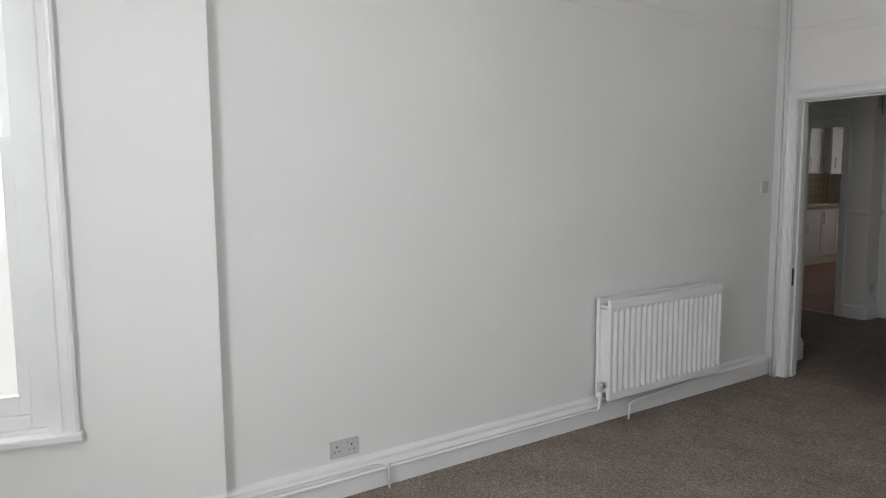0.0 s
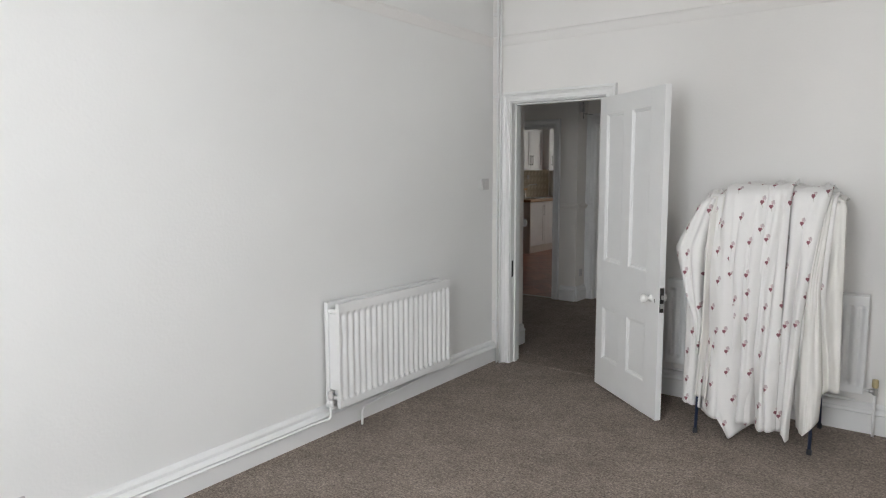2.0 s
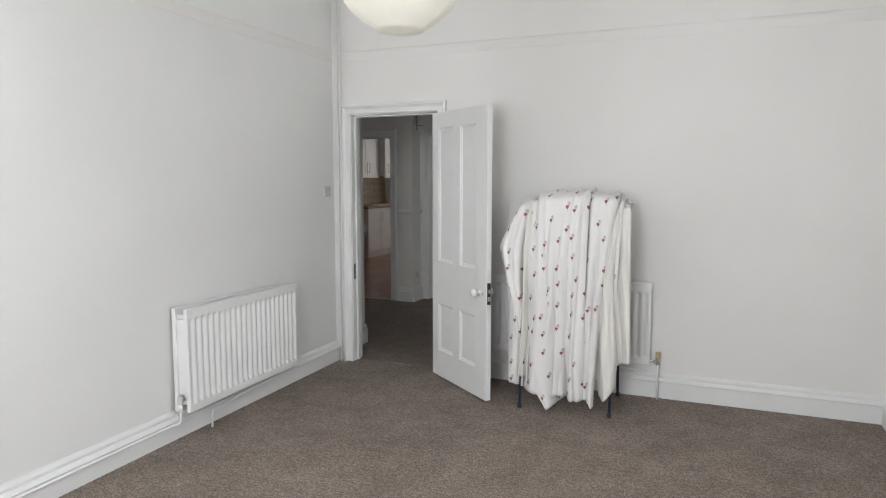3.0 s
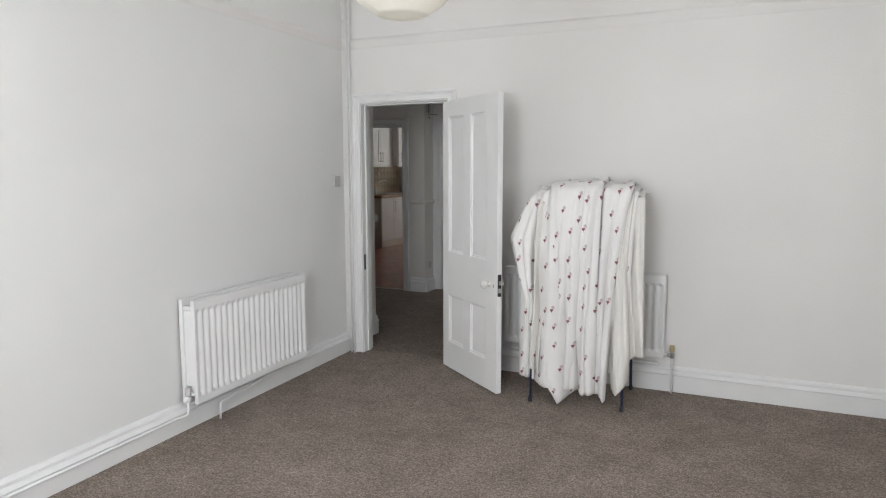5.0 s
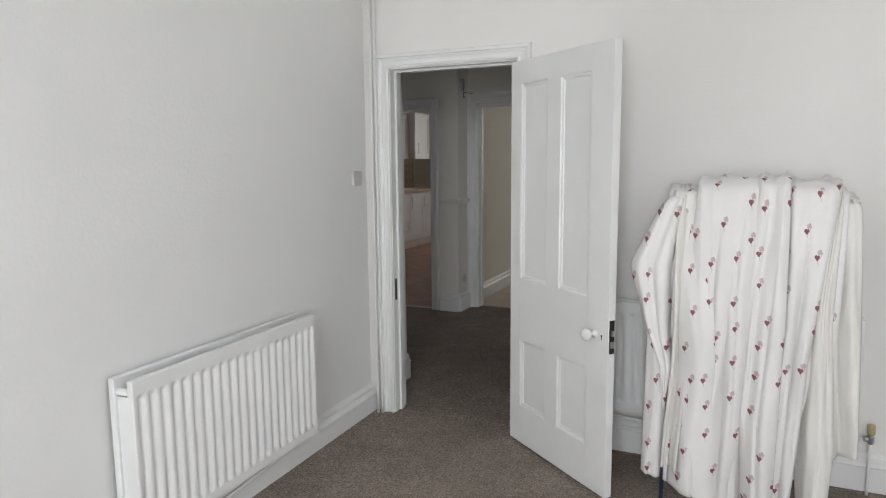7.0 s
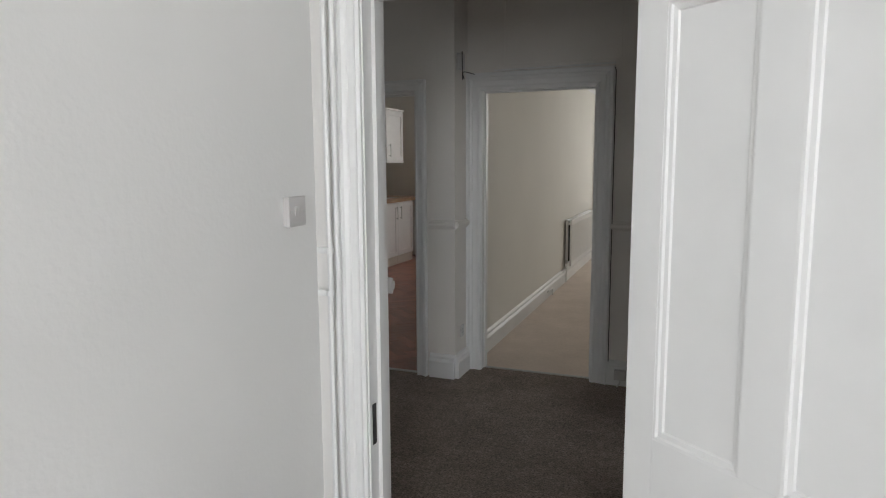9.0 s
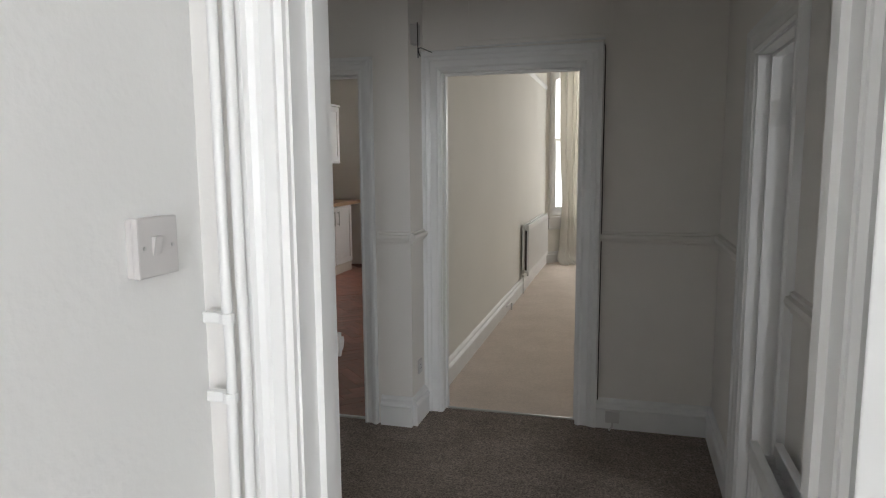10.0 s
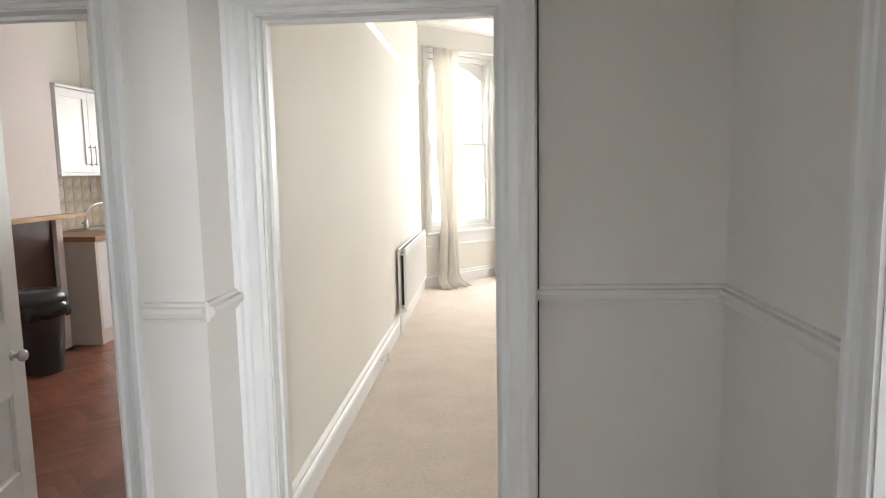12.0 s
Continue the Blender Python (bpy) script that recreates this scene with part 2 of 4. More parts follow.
def tube(bm, points, r, seg=10):
    """A round pipe along points, with mitred bends."""
    pts = [Vector(p) for p in points]
    rings = []
    side = None
    for i, p in enumerate(pts):
        a = (p - pts[i - 1]).normalized() if i else (pts[1] - p).normalized()
        b = (pts[i + 1] - p).normalized() if i < len(pts) - 1 else a
        t = (a + b).normalized() if (a + b).length > 1e-6 else a
        ref = side if side is not None else (Vector((0, 0, 1)) if abs(t.z) < 0.9 else Vector((1, 0, 0)))
        s = (ref - t * ref.dot(t)).normalized()
        side, v = s, t.cross(s)
        k = 1 / max(0.5, t.dot(a))
        across = (b - a)
        rings.append([])
        for j in range(seg):
            d = s * math.cos(2 * math.pi * j / seg) * r + v * math.sin(2 * math.pi * j / seg) * r
            if across.length > 1e-4:
                c = across.normalized()
                d += c * d.dot(c) * (k - 1)
            rings[-1].append(bm.verts.new(p + d))
    for q, w in zip(rings, rings[1:]):
        for j in range(seg):
            bm.faces.new((q[j], q[(j + 1) % seg], w[(j + 1) % seg], w[j]))
    bm.faces.new(rings[0][::-1]), bm.faces.new(rings[-1])


def rounded(points, r=0.03, n=4):
    """Points with each inner corner turned into a small bend."""
    pts = [Vector(p) for p in points]
    out = [pts[0]]
    for a, p, b in zip(pts, pts[1:], pts[2:]):
        u, v = (a - p), (b - p)
        k = min(r, u.length / 2.2, v.length / 2.2)
        u, v = p + u.normalized() * k, p + v.normalized() * k
        for i in range(n + 1):
            t = i / n
            out.append(u * (1 - t) ** 2 + p * 2 * t * (1 - t) + v * t * t)
    out.append(pts[-1])
    return out


def lathe(bm, profile, m=None, seg=20):
    """A turned body from (radius, height) pairs about z."""
    rings = []
    for r, z in profile:
        if r < 1e-5:
            rings.append([bm.verts.new((0, 0, z))])
        else:
            rings.append([bm.verts.new((r * math.cos(2 * math.pi * j / seg), r * math.sin(2 * math.pi * j / seg), z)) for j in range(seg)])
    for a, b in zip(rings, rings[1:]):
        for j in range(seg):
            q = [a[j % len(a)], a[(j + 1) % len(a)], b[(j + 1) % len(b)], b[j % len(b)]]
            q = list(dict.fromkeys(q))
            if len(q) > 2:
                bm.faces.new(q)
    if m is not None:
        bmesh.ops.transform(bm, matrix=m, verts=[v for r in rings for v in r])


def along(p0, p1):
    """Local frame of a wall: x from p0 to p1, y into the room on its left, z up."""
    d = Vector((p1[0] - p0[0], p1[1] - p0[1], 0))
    return pose(p0[0], p0[1], 0, 0, 0, math.degrees(math.atan2(d.y, d.x))), d.length


def wall(name, p0, p1, thick, z1, mat, openings=(), label="", z0=0.0):
    """A wall whose room face runs from p0 to p1 with the room on the left; openings are (s0, s1, z0, z1)."""
    m, length = along(p0, p1)
    openings = [(o[0] - 0.022, o[1] + 0.022, o[2], o[3] + 0.022) if o[2] == 0 else o for o in openings]
    ss = sorted({0, length, *(s for o in openings for s in o[:2])})
    zs = sorted({z0, z1, *(z for o in openings for z in o[2:])})
    bm = bmesh.new()
    for a, b in zip(ss, ss[1:]):
        run = None
        for c, d in zip(zs, zs[1:]):
            hole = any(o[0] <= a + 1e-6 and b <= o[1] + 1e-6 and o[2] <= c + 1e-6 and d <= o[3] + 1e-6 for o in openings)
            if hole:
                if run:
                    box(bm, a, b, -thick, 0, *run)
                run = None
            else:
                run = (run[0], d) if run else (c, d)
        if run:
            box(bm, a, b, -thick, 0, *run)
    ob = part(name, bm, mat)
    ob.matrix_world = m
    return tagged(ob, label or "painted plaster wall", "wall", kind="structure")


SKIRT = [(0, 0), (0.028, 0), (0.028, 0.115), (0.034, 0.122), (0.026, 0.135), (0.018, 0.142), (0.018, 0.160), (0.010, 0.172), (0, 0.178)]
DADO = [(0, -0.03), (0.010, -0.03), (0.014, -0.018), (0.024, -0.012), (0.03, 0.004), (0.026, 0.018), (0.012, 0.022), (0.012, 0.032), (0, 0.036)]
PICRAIL = [(0, -0.045), (0.004, -0.038), (0.009, -0.02), (0.015, -0.004), (0.018, 0.008), (0.015, 0.02), (0.006, 0.03), (0, 0.034)]


def moulding(name, profile, runs, z, mat, label, category):
    """Runs of one moulding, each from p0 to p1 with the room on the left, as one trim of the room."""
    bm = bmesh.new()
    for p0, p1 in runs:
        d = Vector((p1[0] - p0[0], p1[1] - p0[1], 0)).normalized()
        sweep(bm, profile, (*p0, z), (*p1, z), (-d.y, d.x, 0))
    return tagged(part(name, bm, mat), label, category, kind="structure")


ARCH = [(0, 0), (0.016, 0), (0.022, 0.012), (0.016, 0.022), (0.016, 0.048), (0.022, 0.054), (0.026, 0.066), (0.034, 0.072), (0.034, 0.090), (0.026, 0.095), (0, 0.095)]


def doorcase(name, p0, p1, s0, s1, top, thick, label, width=0.095):
    """Lining and moulded architraves of an opening in the wall p0-p1, mitred at the corners."""
    m, _ = along(p0, p1)
    case = thing(name, label, "door frame", m, kind="structure")
    bm = bmesh.new()
    box(bm, s0 - 0.026, s0, -thick - 0.004, 0.004, 0, top)
    box(bm, s1, s1 + 0.026, -thick - 0.004, 0.004, 0, top)
    box(bm, s0 - 0.026, s1 + 0.026, -thick - 0.004, 0.004, top, top + 0.026)
    part("lining", bm, TRIM, case)
    bm = bmesh.new()
    mid = -thick * 0.55
    box(bm, s0, s0 + 0.012, mid - 0.02, mid + 0.02, 0, top)
    box(bm, s1 - 0.012, s1, mid - 0.02, mid + 0.02, 0, top)
    box(bm, s0 + 0.012, s1 - 0.012, mid - 0.02, mid + 0.02, top - 0.012, top)
    part("door_stop", bm, TRIM, case)
    k = width / 0.095
    prof = [(a, b * k) for a, b in ARCH]
    for face, sign in ((0.0, 1), (-thick, -1)):
        for end, out in ((s0 - 0.005, -1), (s1 + 0.005, 1)):
            bm = bmesh.new()
            rows = [[bm.verts.new((end + out * b, face + sign * a, z)) for a, b in prof] for z in (0, 1)]
            for v, (a, b) in zip(rows[1], prof):
                v.co.z = top + 0.005 + b
            n = len(prof)
            for i in range(n):
                bm.faces.new((rows[0][i], rows[0][(i + 1) % n], rows[1][(i + 1) % n], rows[1][i]))
            bm.faces.new(rows[0]), bm.faces.new(rows[1])
            part("architrave_side", bm, TRIM, case)
        bm = bmesh.new()
        rows = [[bm.verts.new((e + o * b, face + sign * a, top + 0.005 + b)) for a, b in prof] for e, o in ((s0 - 0.005, -1), (s1 + 0.005, 1))]
        n = len(prof)
        for i in range(n):
            bm.faces.new((rows[0][i], rows[0][(i + 1) % n], rows[1][(i + 1) % n], rows[1][i]))
        bm.faces.new(rows[0]), bm.faces.new(rows[1])
        part("architrave_head", bm, TRIM, case)
    return case


def sash_window(name, p0, p1, s0, s1, z0, z1, thick, label, arch=0.0, casing=0.16, apron=True):
    """A sliding sash window in the wall p0-p1: boxed frame, two sashes, panes, sill board and inner casing."""
    m, _ = along(p0, p1)
    win = thing(name, label, "window", m, kind="structure")
    bm = bmesh.new()
    for a, b in ((s0, s0 + 0.07), (s1 - 0.07, s1)):
        box(bm, a, b, -thick + 0.02, -0.03, z0, z1, 0.004)
    box(bm, s0 + 0.07, s1 - 0.07, -thick + 0.02, -0.03, z1 - 0.07, z1, 0.004)
    box(bm, s0 + 0.07, s1 - 0.07, -thick + 0.02, -0.03, z0, z0 + 0.05, 0.004)
    part("window_frame", bm, TRIM, win)
    mid = (z0 + z1) / 2
    for k, (a, b, y) in enumerate(((z0 + 0.05, mid + 0.02, -0.075), (mid - 0.02, z1 - 0.07, -0.115))):
        bm = bmesh.new()
        x0, x1 = s0 + 0.07, s1 - 0.07
        box(bm, x0, x0 + 0.045, y - 0.018, y + 0.018, a, b, 0.003)
        box(bm, x1 - 0.045, x1, y - 0.018, y + 0.018, a, b, 0.003)
        box(bm, x0 + 0.045, x1 - 0.045, y - 0.017, y + 0.017, a, a + (0.075 if k == 0 else 0.04), 0.003)
        box(bm, x0 + 0.045, x1 - 0.045, y - 0.017, y + 0.017, b - 0.045, b, 0.003)
        if k == 1 and arch:
            n = 14
            lo = [((x0 + 0.045) + (x1 - x0 - 0.09) * i / n) for i in range(n + 1)]
            for q in (y - 0.015, y + 0.015):
                top = [bm.verts.new((x, q, b - 0.04)) for x in lo]
                arc = [bm.verts.new((x, q, b - 0.04 - arch * (2 * i / n - 1) ** 2 - 0.01)) for i, x in enumerate(lo)]
                for i in range(n):
                    bm.faces.new((top[i], top[i + 1], arc[i + 1], arc[i]))
        sash = part("sash", bm, TRIM, win)
        pane = part("pane", boxed(x0 + 0.045, x1 - 0.045, y - 0.002, y + 0.002, a + 0.05, b - 0.04), GLASS, sash, "clear glass pane")
        pane.visible_shadow = False
    bm = bmesh.new()
    box(bm, (s0 + s1) / 2 - 0.03, (s0 + s1) / 2 + 0.03, -0.055, -0.03, mid + 0.021, mid + 0.035, 0.003)
    part("sash_catch", bm, BRASS, win)
    part("window_sill", boxed(s0 - casing - 0.012, s1 + casing + 0.012, -0.03, 0.06 if apron else 0.045, z0 - 0.05, z0 - 0.015, 0.008), TRIM, win)
    if apron:
        bm = bmesh.new()
        box(bm, s0 - casing, s1 + casing, 0.0, 0.018, z0 - 0.21, z0 - 0.052, 0.004)
        box(bm, s0 - casing - 0.005, s1 + casing + 0.005, 0.018, 0.032, z0 - 0.215, z0 - 0.185, 0.004)
        part("apron", bm, TRIM, win)
    for a, sgn in ((s0, -1), (s1, 1)):
        bm = bmesh.new()
        w = casing
        prof = [(0, 0), (0.012, 0), (0.012, w * 0.35), (0.02, w * 0.4), (0.016, w * 0.46), (0.016, w * 0.72), (0.026, w * 0.78), (0.036, w * 0.88), (0.030, w), (0, w)]
        sweep(bm, prof, (a, 0, z0 - 0.015), (a, 0, z1 + w), (0, 1, 0), (sgn, 0, 0))
        part("casing_side", bm, TRIM, win)
        part("reveal", boxed(*sorted((a, a - sgn * 0.012)), -0.031, 0.002, z0 - 0.014, z1), TRIM, win)
    bm = bmesh.new()
    prof = [(0, 0), (0.012, 0), (0.012, casing * 0.4), (0.02, casing * 0.46), (0.016, casing * 0.72), (0.034, casing * 0.85), (0.03, casing), (0, casing)]
    sweep(bm, prof, (s0, 0, z1), (s1, 0, z1), (0, 1, 0))
    part("casing_head", bm, TRIM, win)
    return win


# ---- the rooms: floors, walls, ceilings ----
H = 3.4
ground = tagged(part("ground", boxed(-400, 400, -400, 400, -0.6, -0.5), GRASS), "grassy ground outside the house", "ground", kind="structure")
bm = bmesh.new()
box(bm, -0.01, 4.03, -5.92, 0.065, -0.12, 0.0)
box(bm, -0.48, -0.01, -5.92, -4.3, -0.12, 0.0)
tagged(part("floor_bedroom", bm, CARPET), "worn grey-brown fitted carpet in the bedroom", "carpet", kind="structure")
bm = boxed(-2.4, 1.24, 0.069, 2.715, -0.12, 0.0)
box(bm, -0.57, 1.24, 2.715, 2.998, -0.12, 0.0)
tagged(part("floor_hall", bm, CARPET), "worn grey-brown fitted carpet in the hall", "carpet", kind="structure")
tagged(part("floor_living_room", boxed(-0.6, 3.9, 3.002, 10.6, -0.12, 0.004), BEIGE), "pale beige fitted carpet", "carpet", kind="structure")
tagged(part("floor_side_room", boxed(1.244, 3.3, 0.1, 2.93, -0.12, 0.0), CARPET), "grey-brown carpet in the side room", "carpet", kind="structure")
kitchen_floor = tagged(part("floor_kitchen", boxed(-4.0, -0.575, 2.72, 8.8, -0.12, -0.008), JOINT), "red-brown wood block floor", "floor", kind="structure")

# bedroom
A0, A1 = (0.010, 0.0), (0.05, -4.12)
wall("wall_radiator", A0, A1, 0.12, H, COOLWALL, label="plain off-white plaster wall behind the radiator")
PIER0, PIER1 = (0.11, -4.125), (-0.26, -5.866)
wall("wall_window_pier", PIER0, PIER1, 0.24, H, COOLWALL, [(0.63, 1.60, 0.555, 2.75)], "off-white plaster wall with a sash window")
wall("wall_door", (4.02, 0), (-0.12, 0), 0.13, H, WALL, [(4.02 - 0.948, 4.02 - 0.184, 0, 2.055)], "off-white plaster wall with the bedroom door")
wall("wall_right", (4.02, -5.9), (4.02, 0), 0.2, H, WALL, [(1.7, 2.9, 0.74, 2.75)], "off-white plaster wall with a window")
wall("wall_back", (-0.5, -5.86), (4.02, -5.86), 0.2, H, WALL, [(2.1, 3.3, 0.74, 2.75)], "off-white plaster wall with a window")
# hall
wall("wall_hall_stub", (-0.058, 0.62), (-0.058, 0.13), 0.142, H, HALLP, label="short painted wall beside the bedroom door")
wall("wall_hall_left_back", (-2.3, 0.62), (-0.2, 0.62), 0.12, H, HALLP, label="painted hall wall")
# the opening in this end wall is invented, to let the fill lamp in
wall("wall_hall_end", (-2.3, 2.655), (-2.3, 0.62), 0.12, H, HALLP, [(0.6, 1.4, 1.1, 2.4)], "painted end wall of the hall with a small added window")
wall("wall_kitchen_door", (-0.64, 2.655), (-2.3, 2.655), 0.14, H, HALLP, [(0.17, 1.155, 0, 2.06)], "painted hall wall with the kitchen doorway")
wall("wall_living_door", (1.18, 2.93), (-0.506, 2.93), 0.14, H, HALLP, [(0.760, 1.572, 0, 2.085)], "painted hall wall with the living room doorway")
wall("wall_hall_right", (1.18, 0.13), (1.18, 2.93), 0.12, H, HALLP, [(1.23, 1.90, 0, 1.975)], "painted hall wall with a side door")
# side room
wall("wall_side_room_end", (3.2, 0.13), (3.2, 2.93), 0.12, H, WALL, [(0.27, 1.07, 1.0, 2.3)], "white wall of the side room")
wall("wall_side_room_far", (3.2, 2.93), (1.18, 2.93), 0.12, H, WALL, label="white wall of the side room")
# living room with its bay
wall("wall_hall_pier", (-0.506, 2.93), (-0.506, 2.655), 0.134, H, HALLP, label="painted pier between the two doorways")
wall("wall_partition", (-0.506, 9.3), (-0.506, 2.93), 0.134, H, CREAM, label="long cream plaster wall of the living room")
wall("wall_living_front", (-0.506, 3.072), (1.18, 3.072), 0.002, H, CREAM, [(0.114, 0.926, 0, 2.085)], "cream wall around the living room doorway")
wall("wall_living_near", (1.18, 3.06), (3.8, 3.06), 0.12, H, CREAM, label="cream wall of the living room")
wall("wall_living_right", (3.8, 3.06), (3.8, 9.3), 0.12, H, CREAM, label="cream wall of the living room")
BAY = [(3.8, 9.3), (3.35, 9.3), (2.25, 10.4), (0.594, 10.4), (-0.506, 9.3)]
SPLAY = math.hypot(1.1, 1.1)
wall("wall_bay_pier", BAY[0], BAY[1], 0.12, H, CREAM, label="cream pier beside the bay")
wall("wall_bay_right", BAY[1], BAY[2], 0.16, H, CREAM, [(0.3, 1.36, 0.84, 3.08)], "cream bay wall with a window")
wall("wall_bay_front", BAY[2], BAY[3], 0.16, H, CREAM, [(0.2, 1.456, 0.84, 3.08)], "cream bay wall with a window")
wall("wall_bay_left", BAY[3], BAY[4], 0.16, H, CREAM, [(0.22, SPLAY - 0.13, 0.74, 3.08)], "cream bay wall with a window")
# kitchen
wall("wall_kitchen_far", (-0.64, 8.6), (-3.95, 8.6), 0.14, H, CREAM, [(0.5, 2.0, 1.05, 2.55)], "cream kitchen wall with a window")
wall("wall_kitchen_left", (-3.95, 8.6), (-3.95, 2.79), 0.14, H, CREAM, label="cream kitchen wall")
wall("wall_kitchen_near", (-3.95, 2.79), (-2.3, 2.79), 0.12, H, CREAM, label="cream kitchen wall")
wall("wall_kitchen_skin", (-2.3, 2.797), (-0.64, 2.797), 0.002, H, CREAM, [(0.505, 1.49, 0, 2.06)], "cream wall around the kitchen doorway")
wall("wall_kitchen_right", (-0.642, 2.79), (-0.642, 8.6), 0.002, H, CREAM, label="cream kitchen wall")
bm = bmesh.new()
box(bm, -4.1, 4.2, -6.1, 10.6, H, H + 0.12)
tagged(part("ceiling", bm, CEIL), "white painted plaster ceiling", "ceiling", kind="structure")

# trims
moulding("baseboard_bedroom", SKIRT, [((4.02, 0), (1.05, 0)), ((4.02, -5.9), (4.02, 0)), (PIER0, PIER1), ((-0.26, -5.86), (4.02, -5.86))], 0,
         TRIM, "white painted moulded skirting board in the bedroom", "skirting board")
moulding("baseboard_radiator_wall", [(a * 1.5, b * 0.92) for a, b in SKIRT], [(A0, A1)], 0, TRIM, "white painted moulded skirting board under the radiator", "skirting board")
moulding("picture_rail_bedroom", PICRAIL, [(A0, A1), ((4.02, 0), (-0.02, 0)), ((4.02, -5.9), (4.02, 0))], 2.535, WALL,
         "picture rail painted like the wall", "picture rail")
moulding("baseboard_hall", SKIRT, [((-0.506, 2.655), (-0.70, 2.655)), ((-0.506, 2.93), (-0.506, 2.655)), ((1.18, 2.93), (0.52, 2.93)), ((1.18, 2.14), (1.18, 2.93)),
                                   ((1.18, 0.13), (1.18, 1.25)), ((-0.058, 0.62), (-0.058, 0.16)), ((-1.90, 2.655), (-2.3, 2.655)), ((-2.3, 2.655), (-2.3, 0.62)), ((-2.3, 0.62), (-0.058, 0.62))], 0,
         TRIM, "white painted moulded skirting board in the hall", "skirting board")
moulding("dado_rail_hall", DADO, [((-0.506, 2.655), (-0.70, 2.655)), ((-0.506, 2.93), (-0.506, 2.655)), ((1.18, 2.93), (0.52, 2.93)), ((1.18, 2.14), (1.18, 2.93)),
                                  ((1.18, 0.13), (1.18, 1.25)), ((-1.90, 2.655), (-2.3, 2.655)), ((-2.3, 2.655), (-2.3, 0.62))], 1.125,
         HALLP, "moulded dado rail painted like the hall wall", "dado rail")
moulding("dado_rail_end", DADO, [((-2.3, 0.62), (-0.034, 0.62))], 1.08, TRIM, "white painted dado rail running past the wall corner", "dado rail")
moulding("baseboard_living_room", SKIRT, [((-0.506, 9.3), (-0.506, 3.075)), (BAY[3], BAY[4]), (BAY[2], BAY[3]), (BAY[1], BAY[2]), ((3.8, 3.06), (3.8, 9.3)), ((1.18, 3.06), (3.8, 3.06))], 0.004,
         TRIM, "white painted moulded skirting board in the living room", "skirting board")
moulding("picture_rail_living_room", PICRAIL, [((-0.506, 9.3), (-0.506, 3.075)), ((3.8, 3.06), (3.8, 9.3))], 2.68, TRIM, "white picture rail in the living room", "picture rail")
moulding("baseboard_kitchen", SKIRT, [((-0.644, 2.79), (-0.644, 8.6))], 0, TRIM, "white skirting board in the kitchen", "skirting board")

doorcase("door_frame_bedroom", (4.02, 0), (-0.12, 0), 4.02 - 0.948, 4.02 - 0.184, 2.055, 0.13, "white moulded door frame of the bedroom", width=0.078)
doorcase("door_frame_kitchen", (-0.506, 2.655), (-2.3, 2.655), 0.304, 1.289, 2.06, 0.142, "white moulded door frame of the kitchen", width=0.085)
doorcase("door_frame_living_room", (1.18, 2.93), (-0.506, 2.93), 0.760, 1.572, 2.085, 0.14, "white moulded door frame of the living room", width=0.12)
doorcase("door_frame_side_room", (1.18, 0.13), (1.18, 2.93), 1.23, 1.90, 1.975, 0.12, "white moulded door frame of the side room", width=0.1)
sash_window("window_1", PIER0, PIER1, 0.63, 1.60, 0.555, 2.75, 0.24, "white painted sash window in the bedroom", casing=0.10, apron=False)
sash_window("window_2", (-0.5, -5.86), (4.02, -5.86), 2.1, 3.3, 0.74, 2.75, 0.2, "white painted sash window behind the walker")
sash_window("window_3", (4.02, -5.9), (4.02, 0), 1.7, 2.9, 0.74, 2.75, 0.2, "white painted sash window behind the walker")
sash_window("window_4", BAY[3], BAY[4], 0.22, SPLAY - 0.13, 0.74, 3.08, 0.16, "white painted sash window with an arched head in the bay", 0.16, 0.07)
sash_window("window_5", BAY[2], BAY[3], 0.2, 1.456, 0.84, 3.08, 0.16, "white painted sash window with an arched head in the bay", 0.16, 0.1)
sash_window("window_6", BAY[1], BAY[2], 0.3, 1.36, 0.84, 3.08, 0.16, "white painted sash window with an arched head in the bay", 0.16, 0.1)
sash_window("window_7", (-0.64, 8.6), (-3.95, 8.6), 0.5, 2.0, 1.05, 2.55, 0.14, "white painted kitchen window")
# window_9 is invented and out of view; it houses the hall fill lamp
sash_window("window_9", (-2.3, 2.655), (-2.3, 0.62), 0.6, 1.4, 1.1, 2.4, 0.12, "small white painted window added unseen at the hall end for fill light", casing=0.08)
sash_window("window_8", (3.2, 0.13), (3.2, 2.93), 0.27, 1.07, 1.0, 2.3, 0.12, "small white painted window of the side room", casing=0.08)



def backdrop(name, centre, target, width, height, strength):
    """Bright hazy sky seen through a window."""
    m = bpy.data.materials.new("hazy_sky_glow")
    m.use_nodes = True
    p = m.node_tree.nodes["Principled BSDF"]
    p.inputs["Base Color"].default_value = (0, 0, 0, 1)
    p.inputs["Emission Color"].default_value, p.inputs["Emission Strength"].default_value = (1.0, 0.99, 0.97, 1), strength
    ob = part(name, boxed(-width / 2, width / 2, -height / 2, height / 2, -0.02, 0.0), m)
    ob.matrix_world = look(centre, target)
    return tagged(ob, "bright hazy sky outside the window", "sky", kind="structure")


backdrop("backdrop_bay", (1.4, 13.4, 2.6), (1.4, 5, 2.6), 14, 8, 1.0)
backdrop("backdrop_kitchen", (-1.9, 12.0, 2.2), (-1.9, 5, 2.2), 4, 5, 2.0)
backdrop("backdrop_bedroom", (-2.6, -5.6, 2.0), (4, -5.6, 2.0), 5, 6, 2.0)


